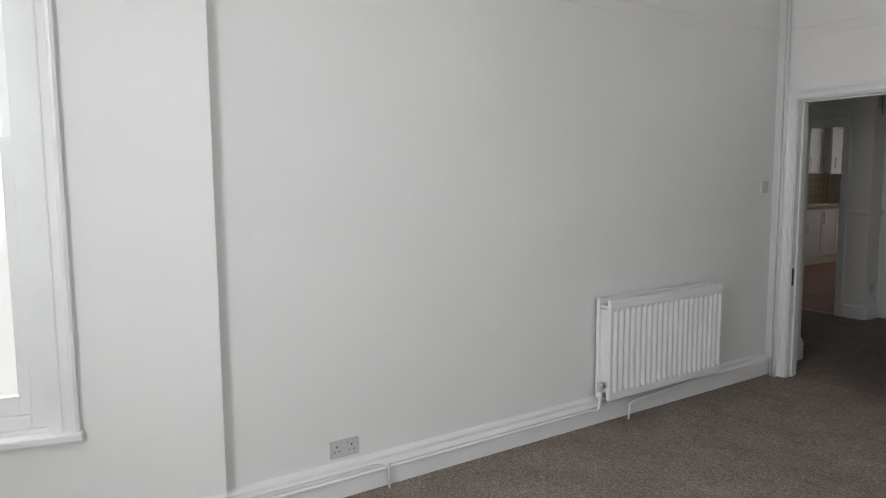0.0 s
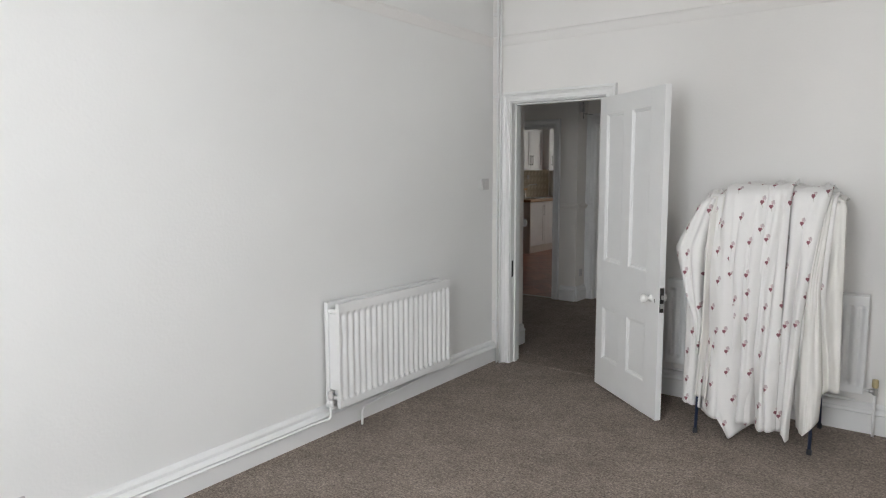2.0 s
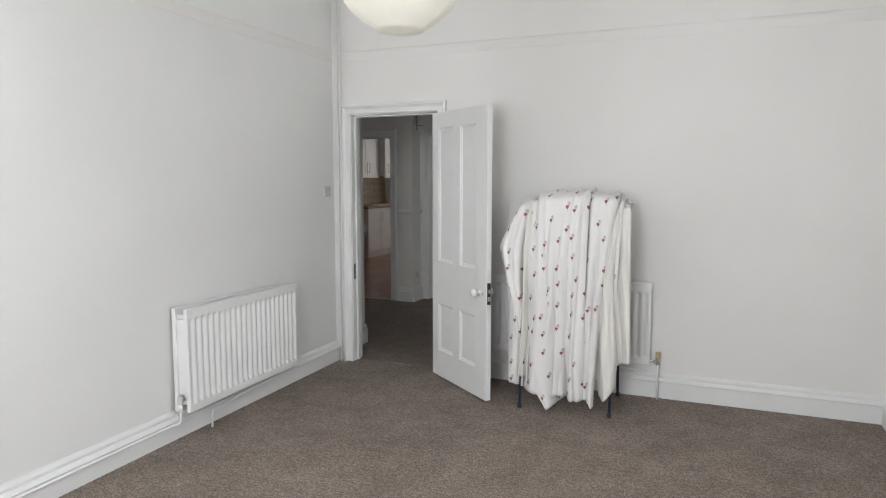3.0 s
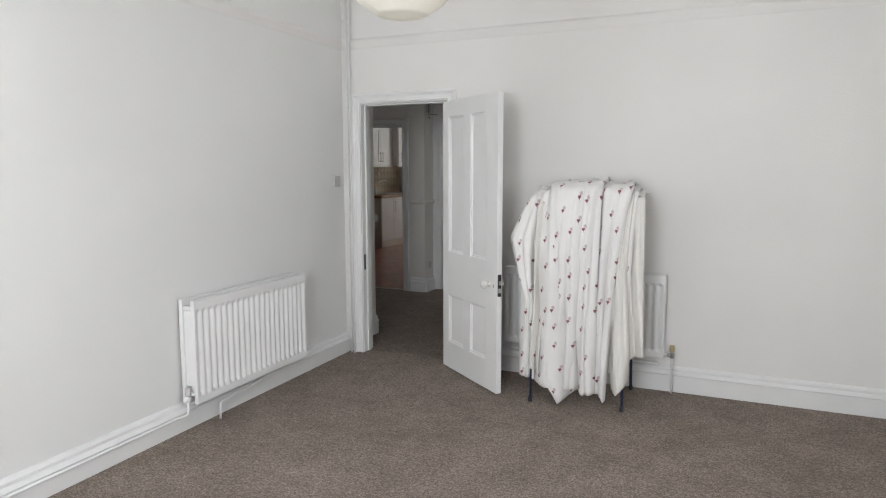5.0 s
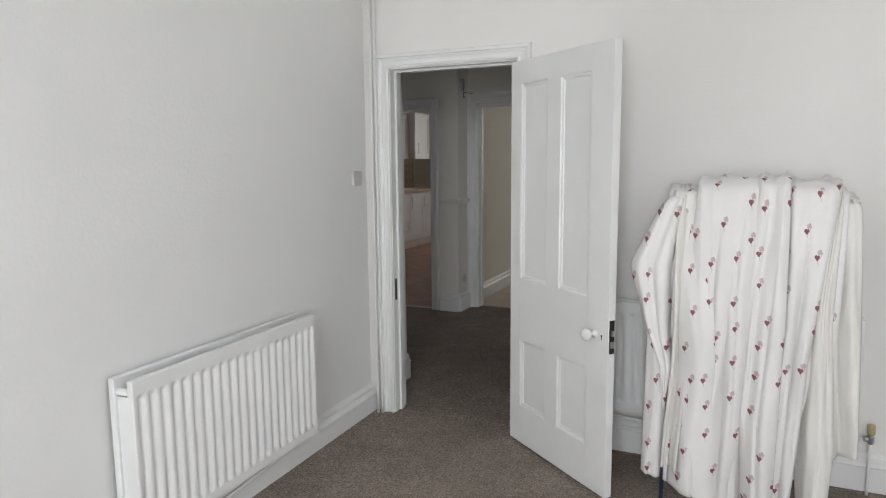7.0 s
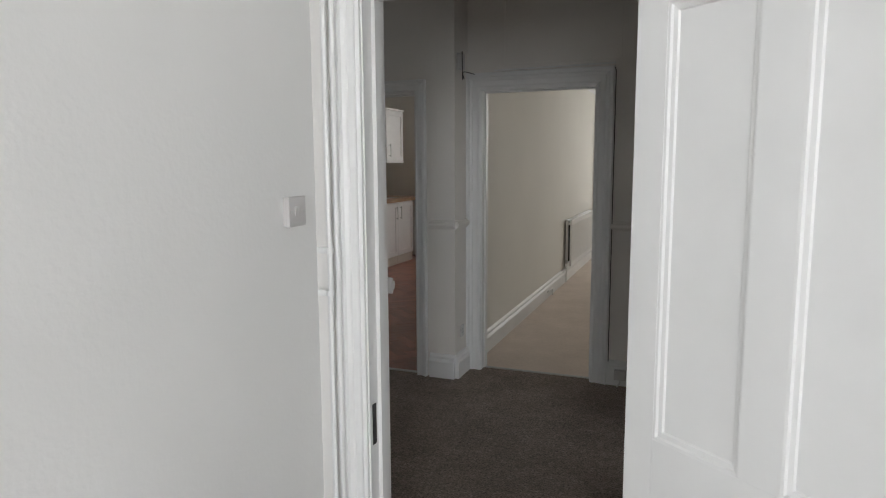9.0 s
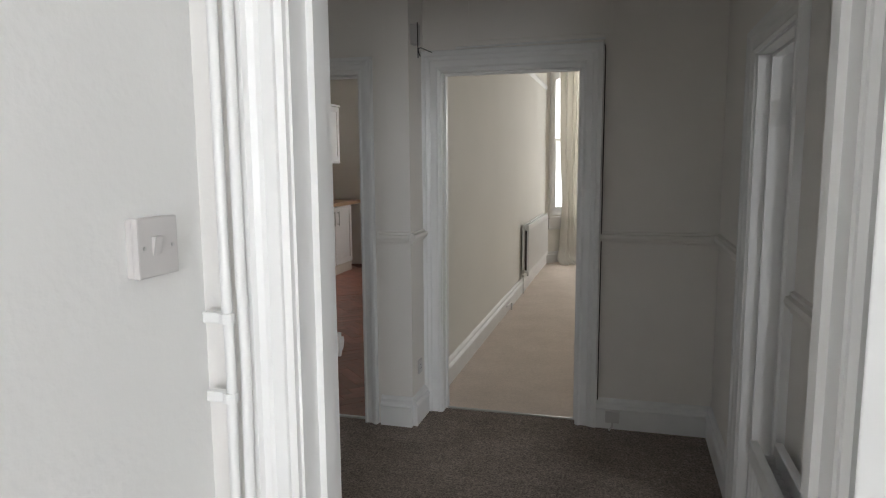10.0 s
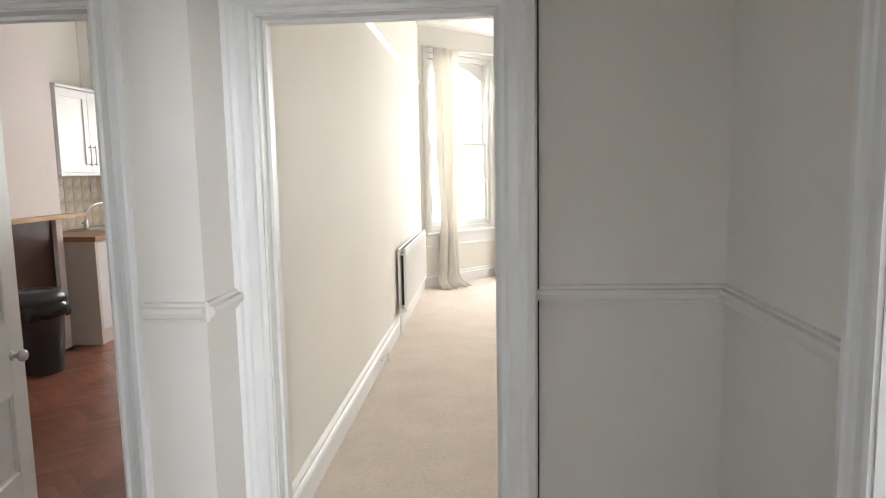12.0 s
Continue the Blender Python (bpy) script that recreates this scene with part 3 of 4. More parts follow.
# ---- shared things ----
def radiator(label, m, length, z0, z1, depth, group="", ribs=22, double=True, mat=None, fin_shade=None):
    """A pressed steel panel radiator on its wall: x along it, y out of the wall."""
    mat = mat or ENAMEL
    rad = thing("radiator", label, "radiator", m, group)

    def panel(y, name, ribbed):
        """A pressed sheet: a flat border with rounded vertical grooves sunk between the ridges."""
        bm = bmesh.new()
        pitch = (length - 0.02) / ribs
        xs = [0.0, 0.01] + [0.01 + pitch * (i + k / 8) for i in range(ribs) for k in range(1, 9)] + [length] if ribbed else [0.0, length]
        zs = ((z0, 0), (z0 + 0.04, 0), (z0 + 0.048, 0.35), (z0 + 0.062, 1), (z1 - 0.075, 1), (z1 - 0.061, 0.35), (z1 - 0.053, 0), (z1, 0)) if ribbed else ((z0, 0), (z1, 0))
        rows = []
        for z, env in zs:
            row = []
            for x in xs:
                g = 0.5 - 0.5 * math.cos(2 * math.pi * (x - 0.01) / pitch) if 0.01 < x < length - 0.009 else 0.0
                row.append(bm.verts.new((x, y - 0.014 * env * g ** 1.3, z)))
            rows.append(row)
        for a, b in zip(rows, rows[1:]):
            for i in range(len(xs) - 1):
                bm.faces.new((a[i], a[i + 1], b[i + 1], b[i]))
        rim = rows[0] + [r[-1] for r in rows[1:]] + rows[-1][-2::-1] + [r[0] for r in rows[-2:0:-1]]
        mid = [bm.verts.new((v.co.x, y - 0.004, v.co.z)) for v in rim]
        back = [bm.verts.new((v.co.x, y - 0.024, v.co.z)) for v in rim]
        for i, v in enumerate(rim):
            v.co.x = min(max(v.co.x, 0.003), length - 0.003)
            v.co.z = min(max(v.co.z, z0 + 0.003), z1 - 0.003)
        for q, r in ((rim, mid), (mid, back)):
            for i in range(len(rim)):
                k = (i + 1) % len(rim)
                bm.faces.new((q[i], q[k], r[k], r[i]))
        return part(name, bm, mat, rad)

    panel(depth, "front_panel", True)
    if double:
        panel(0.045, "back_panel", False)
        bm = bmesh.new()
        n = int(length / 0.035)
        for i in range(n):
            c = 0.03 + (length - 0.06) * (i + 0.5) / n
            box(bm, c - 0.0015, c + 0.0015, 0.046, depth - 0.036, z0 + 0.05, z1 - 0.05)
        # a dark fin material stands in for the shade between the panels
        part("convector", bm, fin_shade or mat, rad)
        if not fin_shade:
            for x in (0.012, length - 0.015):
                part("side_plate", boxed(x, x + 0.003, 0.046, depth - 0.026, z0 + 0.10, z1 - 0.065), mat, rad)
    for x in (0.02, length - 0.02):
        for z in (z0 + 0.05, z1 - 0.05):
            bm = bmesh.new()
            tube(bm, [(x, 0.03, z), (x, depth - 0.02, z)], 0.014)
            part("connector", bm, mat, rad, smooth=True)
    for x in (length * 0.2, length * 0.8):
        part("bracket", boxed(x - 0.02, x + 0.02, 0.0, 0.03, z0 + 0.08, z1 - 0.08, 0.002), mat, rad)
    return rad


def valve(parent, x, y, z, capped):
    """A radiator valve: body, cap and union nut."""
    bm = bmesh.new()
    lathe(bm, [(0, -0.03), (0.012, -0.03), (0.016, -0.022), (0.016, 0.0), (0.012, 0.006), (0.012, 0.012), (0, 0.012)], pose(x, y, z))
    lathe(bm, [(0, 0), (0.011, 0), (0.014, 0.008), (0.014, 0.022), (0.010, 0.03), (0, 0.03)], pose(x, y, z - 0.01, 0, 90, 0))
    body = part("valve", bm, STEEL if capped else ENAMEL, parent, smooth=False)
    bm = bmesh.new()
    lathe(bm, [(0, 0.012), (0.013, 0.012), (0.017, 0.02), (0.016, 0.055), (0.012, 0.06), (0, 0.06)], pose(x, y, z))
    part("valve_cap", bm, AGEDBRASS if capped else PLASTIC, body)


def panel_door(name, label, m, w, h, t, knob_x, knob_mat):
    """A four-panel door leaf: x from the hinge, y through its thickness, with moulded recessed panels on both faces."""
    leaf = thing(name, label, "door", m)
    rows = ((h * 0.10, h * 0.285), (h * 0.445, h * 0.945))
    st, en = w * 0.115, w * 0.182
    cols = ((st, w * 0.408), (w * 0.528, w - en))
    bm = bmesh.new()
    box(bm, 0, st, -t, 0, 0, h, 0.003)
    box(bm, w - en, w, -t, 0, 0, h, 0.003)
    box(bm, st, w - en, -t + 0.0005, -0.0005, 0, rows[0][0])
    box(bm, st, w - en, -t + 0.0005, -0.0005, rows[0][1], rows[1][0])
    box(bm, st, w - en, -t + 0.0005, -0.0005, rows[1][1], h - 0.0005)
    for a, b in rows:
        box(bm, cols[0][1], cols[1][0], -t + 0.001, -0.001, a, b)
    part("stiles_and_rails", bm, TRIM, leaf)
    for a, b in rows:
        for c, d in cols:
            bm = bmesh.new()
            box(bm, c, d, -t / 2 - 0.006, -t / 2 + 0.006, a, b)
            for face, sgn in ((-0.001, -1), (-t + 0.001, 1)):
                steps = ((0.0, 0.0), (0.006, 0.001), (0.010, 0.006), (0.020, 0.008), (0.024, 0.0145))
                rings = [[bm.verts.new((x, face + sgn * dep, z)) for x, z in ((c + i, a + i), (d - i, a + i), (d - i, b - i), (c + i, b - i))] for i, dep in steps]
                for q, r in zip(rings, rings[1:]):
                    for k in range(4):
                        bm.faces.new((q[k], q[(k + 1) % 4], r[(k + 1) % 4], r[k]))
            part("panel", bm, TRIM, leaf)
    zk = h * 0.37
    for side, turn in ((0.0, -90), (-t, 90)):
        bm = bmesh.new()
        lathe(bm, [(0, 0), (0.022, 0), (0.022, 0.004), (0.011, 0.007), (0.009, 0.02), (0.016, 0.028), (0.026, 0.038), (0.028, 0.05), (0.022, 0.062), (0.01, 0.068), (0, 0.069)],
              pose(knob_x, side, zk, turn, 0, 0))
        part("door_knob", bm, knob_mat, leaf, smooth=True)
    return leaf, zk


# ---- bedroom ----
AM, ALEN = along(A0, A1)
r1 = radiator("white ribbed double panel radiator on the bedroom wall", AM @ pose(0.778, 0, 0), 1.098, 0.168, 0.783, 0.135, "bedroom radiators", 21)
valve(r1, 1.125, 0.085, 0.21, False)
bm = bmesh.new()
tube(bm, rounded([(1.125, 0.085, 0.19), (1.125, 0.085, 0.105), (1.17, 0.05, 0.095), (3.34, 0.05, 0.095)], 0.03), 0.0075)
part("feed_pipe", bm, TRIM, r1, smooth=True)
bm = bmesh.new()
tube(bm, rounded([(0.02, 0.09, 0.155), (0.30, 0.095, 0.138), (0.84, 0.10, 0.108), (0.872, 0.10, 0.10), (0.882, 0.10, 0.0)], 0.03), 0.0075)
part("return_pipe", bm, TRIM, r1, smooth=True)
bm = bmesh.new()
lathe(bm, [(0, 0), (0.009, 0), (0.009, 0.02), (0.005, 0.024), (0, 0.024)], pose(-0.004, 0.05, 0.36, 0, -90, 0))
part("bleed_valve", bm, STEEL, r1)
wp = thing("heating_pipe", "white painted heating pipe along the skirting", "pipe", AM, "bedroom pipes")
bm = bmesh.new()
tube(bm, rounded([(3.35, 0.075, 0.0), (3.35, 0.075, 0.115), (3.39, 0.048, 0.13), (4.1, 0.048, 0.13)], 0.03), 0.0075)
part("pipe_run", bm, TRIM, wp, smooth=True)

r2 = radiator("white panel radiator behind the draped cloth", pose(2.588, 0, 0, 0, 0, 180), 1.135, 0.25, 0.82, 0.1, "bedroom radiators", 22)
valve(r2, -0.055, 0.085, 0.285, True)
bm = bmesh.new()
tube(bm, rounded([(-0.055, 0.085, 0.27), (-0.055, 0.085, 0.1), (-0.058, 0.064, 0.0)], 0.03), 0.0075)
part("drop_pipe", bm, TRIM, r2, smooth=True)
bm = bmesh.new()
tube(bm, [(-0.04, 0.085, 0.275), (0.03, 0.085, 0.275)], 0.0075)
tube(bm, rounded([(0.04, 0.06, 0.20), (1.1, 0.06, 0.20), (1.1, 0.06, 0.27)], 0.03), 0.0075)
part("tail_pipe", bm, TRIM, r2, smooth=True)

riser = thing("riser_pipes", "pair of white painted heating pipes up the corner beside the door", "pipe")
for x, y, k in ((0.083, -0.048, 0.006), (0.110, -0.048, -0.004)):
    bm = bmesh.new()
    tube(bm, rounded([(x + 0.004, y, 0.0), (x + 0.004, y, 0.24), (x - k, y, 0.31), (x, y, 0.42), (x, y, 1.1), (x + 0.003, y, 1.24), (x, y, 1.4), (x, y, H)], 0.04), 0.0085)
    part("pipe", bm, TRIM, riser, smooth=True)
for z in (0.33, 1.186, 1.314, 2.11, 2.72):
    bm = bmesh.new()
    box(bm, 0.042, 0.083, -0.054, -0.038, z - 0.009, z + 0.009, 0.003)
    lathe(bm, [(0.009, -0.008), (0.0125, -0.008), (0.0125, 0.008), (0.009, 0.008)], pose(0.083, -0.048, z), 12)
    part("pipe_clip", bm, TRIM, riser)


def plate(name, label, category, m, w, h, group=""):
    """An electrical face plate: x across, y out of the wall, z up, centred."""
    ob = thing(name, label, category, m, group)
    part("face_plate", boxed(-w / 2, w / 2, 0, 0.01, -h / 2, h / 2, 0.003), PLASTIC, ob)
    return ob


def rocker(ob, x, z, w=0.016, h=0.026):
    bm = bmesh.new()
    sweep(bm, [(0.0095, -h / 2), (0.0115, -h / 2), (0.017, h / 2), (0.0095, h / 2)], (x - w / 2, 0, z), (x + w / 2, 0, z), (0, 1, 0))
    part("rocker", bm, PLASTIC, ob)


def screw(ob, x, z):
    bm = bmesh.new()
    lathe(bm, [(0, 0.0098), (0.0035, 0.0098), (0.003, 0.0112), (0, 0.0112)], None, 10)
    bmesh.ops.rotate(bm, matrix=Matrix.Rotation(radians(-90), 3, "X"), verts=bm.verts)
    for v in bm.verts:
        v.co.x, v.co.z = v.co.x + x, v.co.z + z
    part("screw", bm, STEEL, ob)


def light_switch(label, m):
    ob = plate("light_switch", label, "light switch", m, 0.086, 0.086)
    part("back_box", boxed(-0.042, 0.042, -0.014, 0.001, -0.042, 0.042, 0.003), PLASTIC, ob)
    rocker(ob, 0.006, 0.002)
    screw(ob, -0.03, 0), screw(ob, 0.03, 0)
    return ob


def socket(label, m, w=0.146):
    ob = plate("wall_socket", label, "socket", m, w, 0.086)
    for c in ((-0.038, 0.038) if w > 0.1 else (0,)):
        bm = bmesh.new()
        for dx, dz, a, b in ((0, 0.012, 0.003, 0.005), (-0.011, -0.012, 0.004, 0.0025), (0.011, -0.012, 0.004, 0.0025)):
            box(bm, c + dx - a, c + dx + a, 0.0098, 0.0106, dz - b, dz + b)
        # no real holes: dark raised chips carry the shade inside them as colour
        part("pin_holes", bm, DARKMETAL, ob, "dark pin holes")
        rocker(ob, c * 0.45, 0.028, 0.012, 0.016)
    return ob


light_switch("white plastic light switch beside the bedroom door", AM @ pose(0.129, 0.010, 1.435))
socket("white plastic double socket low on the bedroom wall", AM @ pose(3.555, 0, 0.228))

# door leaf, standing wide open
leaf, zk = panel_door("bedroom_door", "white painted four-panel wooden door, standing wide open", pose(0.972, -0.058, 0.012, 0, 0, -39.3), 0.79, 2.02, 0.04, 0.70, CERAMIC)
bm = bmesh.new()
box(bm, 0.7895, 0.7935, -0.033, -0.007, zk - 0.075, zk + 0.075, 0.001)
plate_part = part("lock_plate", bm, DARKMETAL, leaf, "dark iron lock plate")
bm = bmesh.new()
box(bm, 0.793, 0.803, -0.026, -0.014, zk + 0.005, zk + 0.03, 0.002)
box(bm, 0.793, 0.797, -0.03, -0.01, zk - 0.05, zk - 0.02, 0.002)
part("latch_bolt", bm, STEEL, plate_part)
bm = bmesh.new()
box(bm, 0.745, 0.749, -0.0415, -0.0395, zk - 0.02, zk - 0.004, 0.0005)
box(bm, 0.743, 0.751, -0.0415, -0.0395, zk - 0.006, zk + 0.002, 0.0005)
# thin dark chips in place of a cut hole, its shade given as colour
part("keyhole", bm, DARKMETAL, leaf, "dark keyhole")
for z in (0.25, 1.78):
    bm = bmesh.new()
    tube(bm, [(-0.005, -0.002, z - 0.05), (-0.005, -0.002, z + 0.05)], 0.006)
    part("hinge", bm, TRIM, leaf)
bm = bmesh.new()
box(bm, 0.1825, 0.1865, 0.012, 0.035, 0.70, 0.83, 0.001)
tagged(part("strike_plate", bm, DARKMETAL), "dark iron strike plate on the door frame", "strike plate")
bm = bmesh.new()
sweep(bm, [(-0.010, 0), (0.010, 0), (0.006, 0.0025), (-0.006, 0.0025)], (0.184, 0.068, 0.0), (0.948, 0.068, 0.0), (0, 1, 0))
bm2 = bmesh.new()
sweep(bm2, [(-0.02, 0), (0.02, 0), (0.012, 0.006), (-0.012, 0.006)], (-1.793, 2.70, 0.0), (-0.812, 2.70, 0.0), (0, 1, 0))
bm3 = bmesh.new()
sweep(bm3, [(-0.014, 0), (0.014, 0), (0.009, 0.007), (-0.009, 0.007)], (-0.392, 3.0, 0.0), (0.42, 3.0, 0.0), (0, 1, 0))
tagged(part("threshold_living_room", bm3, STEEL), "pale metal carpet bar in the living room doorway", "threshold", kind="structure")
tagged(part("threshold_kitchen", bm2, STEEL), "pale metal threshold strip in the kitchen doorway", "threshold", kind="structure")
tagged(part("threshold_bar", bm, CARPET), "thin carpet joint strip in the bedroom doorway", "threshold", kind="structure")

# paper lantern
LX, LY, LZ = 2.03, -2.86, 2.19
lantern = thing("paper_lantern", "round white ribbed paper lantern shade hanging from the ceiling", "pendant lamp", pose(LX, LY, LZ))
bm = bmesh.new()
n = 40
prof = [(0.0, -0.186), (0.045, -0.187), (0.075, -0.190), (0.082, -0.184)]
for i in range(n + 1):
    a = -math.pi / 2 * 0.70 + math.pi / 2 * (0.70 + 0.93) * i / n
    prof.append((0.207 * math.cos(a), 0.197 * math.sin(a)))
lathe(bm, prof, None, 80)
for v in bm.verts:
    th, low = math.atan2(v.co.y, v.co.x), max(0.0, -v.co.z / 0.2)
    k = 1 - 0.016 * abs(math.sin(7 * th)) ** 0.7 - 0.012 * low * noise.noise((6 * th, v.co.z * 6, 0.4)) - 0.008 * math.sin(23 * th + 9 * v.co.z) * low
    v.co.x, v.co.y = v.co.x * k, v.co.y * k
part("shade", bm, PAPER, lantern, smooth=True)
for k in (0, -1):
    bm = bmesh.new()
    r, z = prof[k]
    tube(bm, [(r * math.cos(2 * math.pi * j / 24), r * math.sin(2 * math.pi * j / 24), z) for j in range(25)], 0.003, 6)
    part("ring", bm, STEEL, lantern)
bm = bmesh.new()
tube(bm, [(0, 0, 0.03), (0, 0, H - LZ - 0.02)], 0.004, 8)
part("cord", bm, PLASTIC, lantern)
bm = bmesh.new()
lathe(bm, [(0, -0.05), (0.02, -0.05), (0.022, 0.03), (0, 0.04)])
part("lamp_holder", bm, PLASTIC, lantern)
bm = bmesh.new()
lathe(bm, [(0, -0.03), (0.03, -0.03), (0.05, -0.01), (0.05, 0), (0, 0)], pose(0, 0, H - LZ))
part("ceiling_rose", bm, PLASTIC, lantern)

# airer with the draped cloth
airer = thing("clothes_airer", "folding clothes airer with dark blue metal legs under the cloth", "clothes airer", pose(2.09, -0.34, 0))
for x, y in ((-0.29, -0.255), (0.297, -0.21), (-0.29, 0.24), (0.29, 0.25)):
    bm = bmesh.new()
    tube(bm, [(x, y, 0.0), (x * 0.97, y * 0.5, 1.35)], 0.0095)
    part("leg", bm, BLUEMETAL, airer, smooth=True)
    bm = bmesh.new()
    lathe(bm, [(0, 0), (0.014, 0), (0.014, 0.025), (0.01, 0.03), (0, 0.03)], pose(x, y, 0))
    part("rubber_foot", bm, BINPLASTIC, airer)
for z, dy in ((1.352, 0.12), (1.352, -0.12), (0.95, 0.16), (0.95, -0.16), (1.352, 0.0)):
    bm = bmesh.new()
    tube(bm, [(-0.30, dy, z), (0.30, dy, z)], 0.007)
    part("rail", bm, BLUEMETAL, airer, smooth=True)

sheet = thing("draped_cloth", "white cotton cloth with small maroon flowers, draped over an airer", "cloth", pose(2.09, -0.34, 0))


def edge(points, z):
    for (z0, x0), (z1, x1) in zip(points, points[1:]):
        if z0 >= z >= z1:
            k = (z0 - z) / (z0 - z1)
            k = k * k * (3 - 2 * k) * 0.15 + k * 0.85
            return x0 + (x1 - x0) * k
    return points[-1][1] if z < points[-1][0] else points[0][1]


def hanging(name, left, right, hem, out, folds, mat, top=1.40, back=0.30, seed=0, nu=64, nv=76, amp=0.040):
    """A width of cloth that comes over the top of the airer and hangs down its front.
    left, right: (height, x) along its edges; hem: (u, height) along its lower edge; out: how far it stands forward."""
    bm = bmesh.new()
    uvl = bm.loops.layers.uv.new("UVMap")
    rng = random.Random(seed)
    ph = [rng.uniform(0, 6.28) for _ in range(4)]
    creases = [(rng.uniform(0.12, 0.88), rng.uniform(0.5, 1.0), rng.uniform(0, 9)) for _ in range(max(1, round(nu / 22)))]
    grid = []
    for i in range(nu + 1):
        u = i / nu
        low = edge([(-a, b) for a, b in hem], -u)
        row = []
        length = back + (top - low)
        for j in range(nv + 1):
            d = length * j / nv
            w = u + 0.09 * noise.noise((d * 1.6, seed * 3.1, u * 0.8))
            big = noise.noise((w * folds * 1.5 + ph[0], d * 0.55, seed * 2.3))
            small = noise.noise((w * folds * 3.4 + ph[1], d * 1.3, seed * 1.1))
            fold = 2.1 * big + 0.45 * small - 0.5 * abs(small) ** 0.8
            rim = 1 - (2 * u - 1) ** 6
            if d < back:
                k = d / back
                y = 0.10 - (0.26 + out * 0.6) * k
                z = top + 0.012 * math.sin(k * math.pi) + out * 0.30 + 0.003 * fold + 0.034 * noise.noise((u * 5 + seed, k * 7, 0.3)) * math.sin(k * math.pi)
                x = edge(left, top) + (edge(right, top) - edge(left, top)) * u
                if k > 0.85:
                    z -= (k - 0.85) ** 2 * 0.6
            else:
                z = top - (d - back) + out * 0.30 * max(0, 1 - (d - back) / 0.08)
                g = min(1, (d - back) / 0.5)
                y = -0.16 - out * 0.6 - 0.055 * (1 - math.exp(-(d - back) * 14)) - 0.05 * g - amp * (0.35 + 0.9 * g) * fold - out * 0.35 * rim
                y -= 0.010 * noise.noise((u * 5 + seed, z * 5, 1.7))
                l, r = edge(left, z), edge(right, z)
                sway = 0.006 * noise.noise((u * 3, z * 4, seed + 0.5))
                x = l + (r - l) * u + sway * rim
                y += 0.028 * (1 - rim)
                for c, deep, q in creases:
                    at = c + 0.10 * noise.noise((z * 1.3, q, seed))
                    span = 0.5 + 0.5 * math.sin(z * 3.1 + q)
                    y += 0.062 * deep * span * g * math.exp(-abs(u - at) / (0.035 if u > at else 0.10))
            row.append((bm.verts.new((x - 2.09, y, max(z, 0.012))), x, d))
        grid.append(row)
    for a, b in zip(grid, grid[1:]):
        for j in range(nv):
            f = bm.faces.new((a[j][0], b[j][0], b[j + 1][0], a[j + 1][0]))
            for lp, (v, x, d) in zip(f.loops, (a[j], b[j], b[j + 1], a[j + 1])):
                lp[uvl].uv = (x * 1.15 + seed * 0.37, d + seed * 0.21)
    ob = part(name, bm, mat, sheet, smooth=True)
    sol = ob.modifiers.new("thickness", "SOLIDIFY")
    sol.thickness, sol.offset = 0.003, 0
    return ob


hanging("under_layer", [(1.4, 1.78), (0.2, 1.80), (0.0, 1.91)], [(1.4, 2.44), (0.3, 2.40), (0.0, 2.20)],
        [(0, 0.22), (0.2, 0.13), (0.26, 0.015), (0.5, 0.07), (0.7, 0.13), (1, 0.3)], -0.02, 3, PRINT, seed=1)
hanging("side_drop", [(1.38, 1.80), (0.9, 1.715), (0.1, 1.71)], [(1.38, 1.90), (0.9, 1.86), (0.1, 1.82)],
        [(0, 0.17), (1, 0.155)], 0.0, 1.0, PRINT, seed=2, nu=24)
hanging("corner_flap", [(1.375, 1.785), (1.33, 1.748), (1.09, 1.640), (1.06, 1.644), (0.87, 1.70), (0.67, 1.775), (0.49, 1.80)],
        [(1.375, 1.85), (1.09, 1.815), (0.8, 1.815), (0.69, 1.83), (0.49, 1.806)], [(0, 0.50), (1, 0.48)], 0.035, 0.9, PRINT, top=1.375, seed=3, nu=24)
hanging("plain_edge", [(1.38, 1.82), (0.8, 1.83), (0.2, 1.795)], [(1.38, 1.93), (0.8, 1.90), (0.2, 1.86)],
        [(0, 0.23), (1, 0.21)], 0.018, 1.4, PLAINCOTTON, top=1.385, seed=4, nu=24)
hanging("wide_width", [(1.43, 1.90), (0.9, 1.865), (0.1, 1.81)], [(1.43, 2.14), (0.9, 2.12), (0.1, 2.10)],
        [(0, 0.14), (0.5, 0.12), (1, 0.12)], 0.045, 1.5, PRINT, top=1.425, seed=5)
hanging("middle_width", [(1.43, 2.12), (0.9, 2.065), (0.5, 2.04), (0.1, 2.05)], [(1.43, 2.236), (0.9, 2.236), (0.1, 2.228)],
        [(0, 0.118), (0.6, 0.11), (1, 0.12)], 0.060, 1.2, PRINT, top=1.43, seed=6)
hanging("narrow_width", [(1.43, 2.225), (0.9, 2.225), (0.1, 2.205)], [(1.43, 2.415), (1.1, 2.37), (0.75, 2.326), (0.1, 2.29)],
        [(0, 0.12), (0.7, 0.105), (0.85, 0.07), (1, 0.075)], 0.035, 0.8, PRINT, top=1.42, seed=7, nu=36)
hanging("hem_fold", [(1.38, 2.37), (0.9, 2.32), (0.5, 2.29), (0.1, 2.32)], [(1.38, 2.42), (0.9, 2.40), (0.4, 2.435), (0.1, 2.42)],
        [(0, 0.14), (0.4, 0.13), (1, 0.21)], 0.02, 1.2, PLAINCOTTON, top=1.385, seed=8, nu=30)
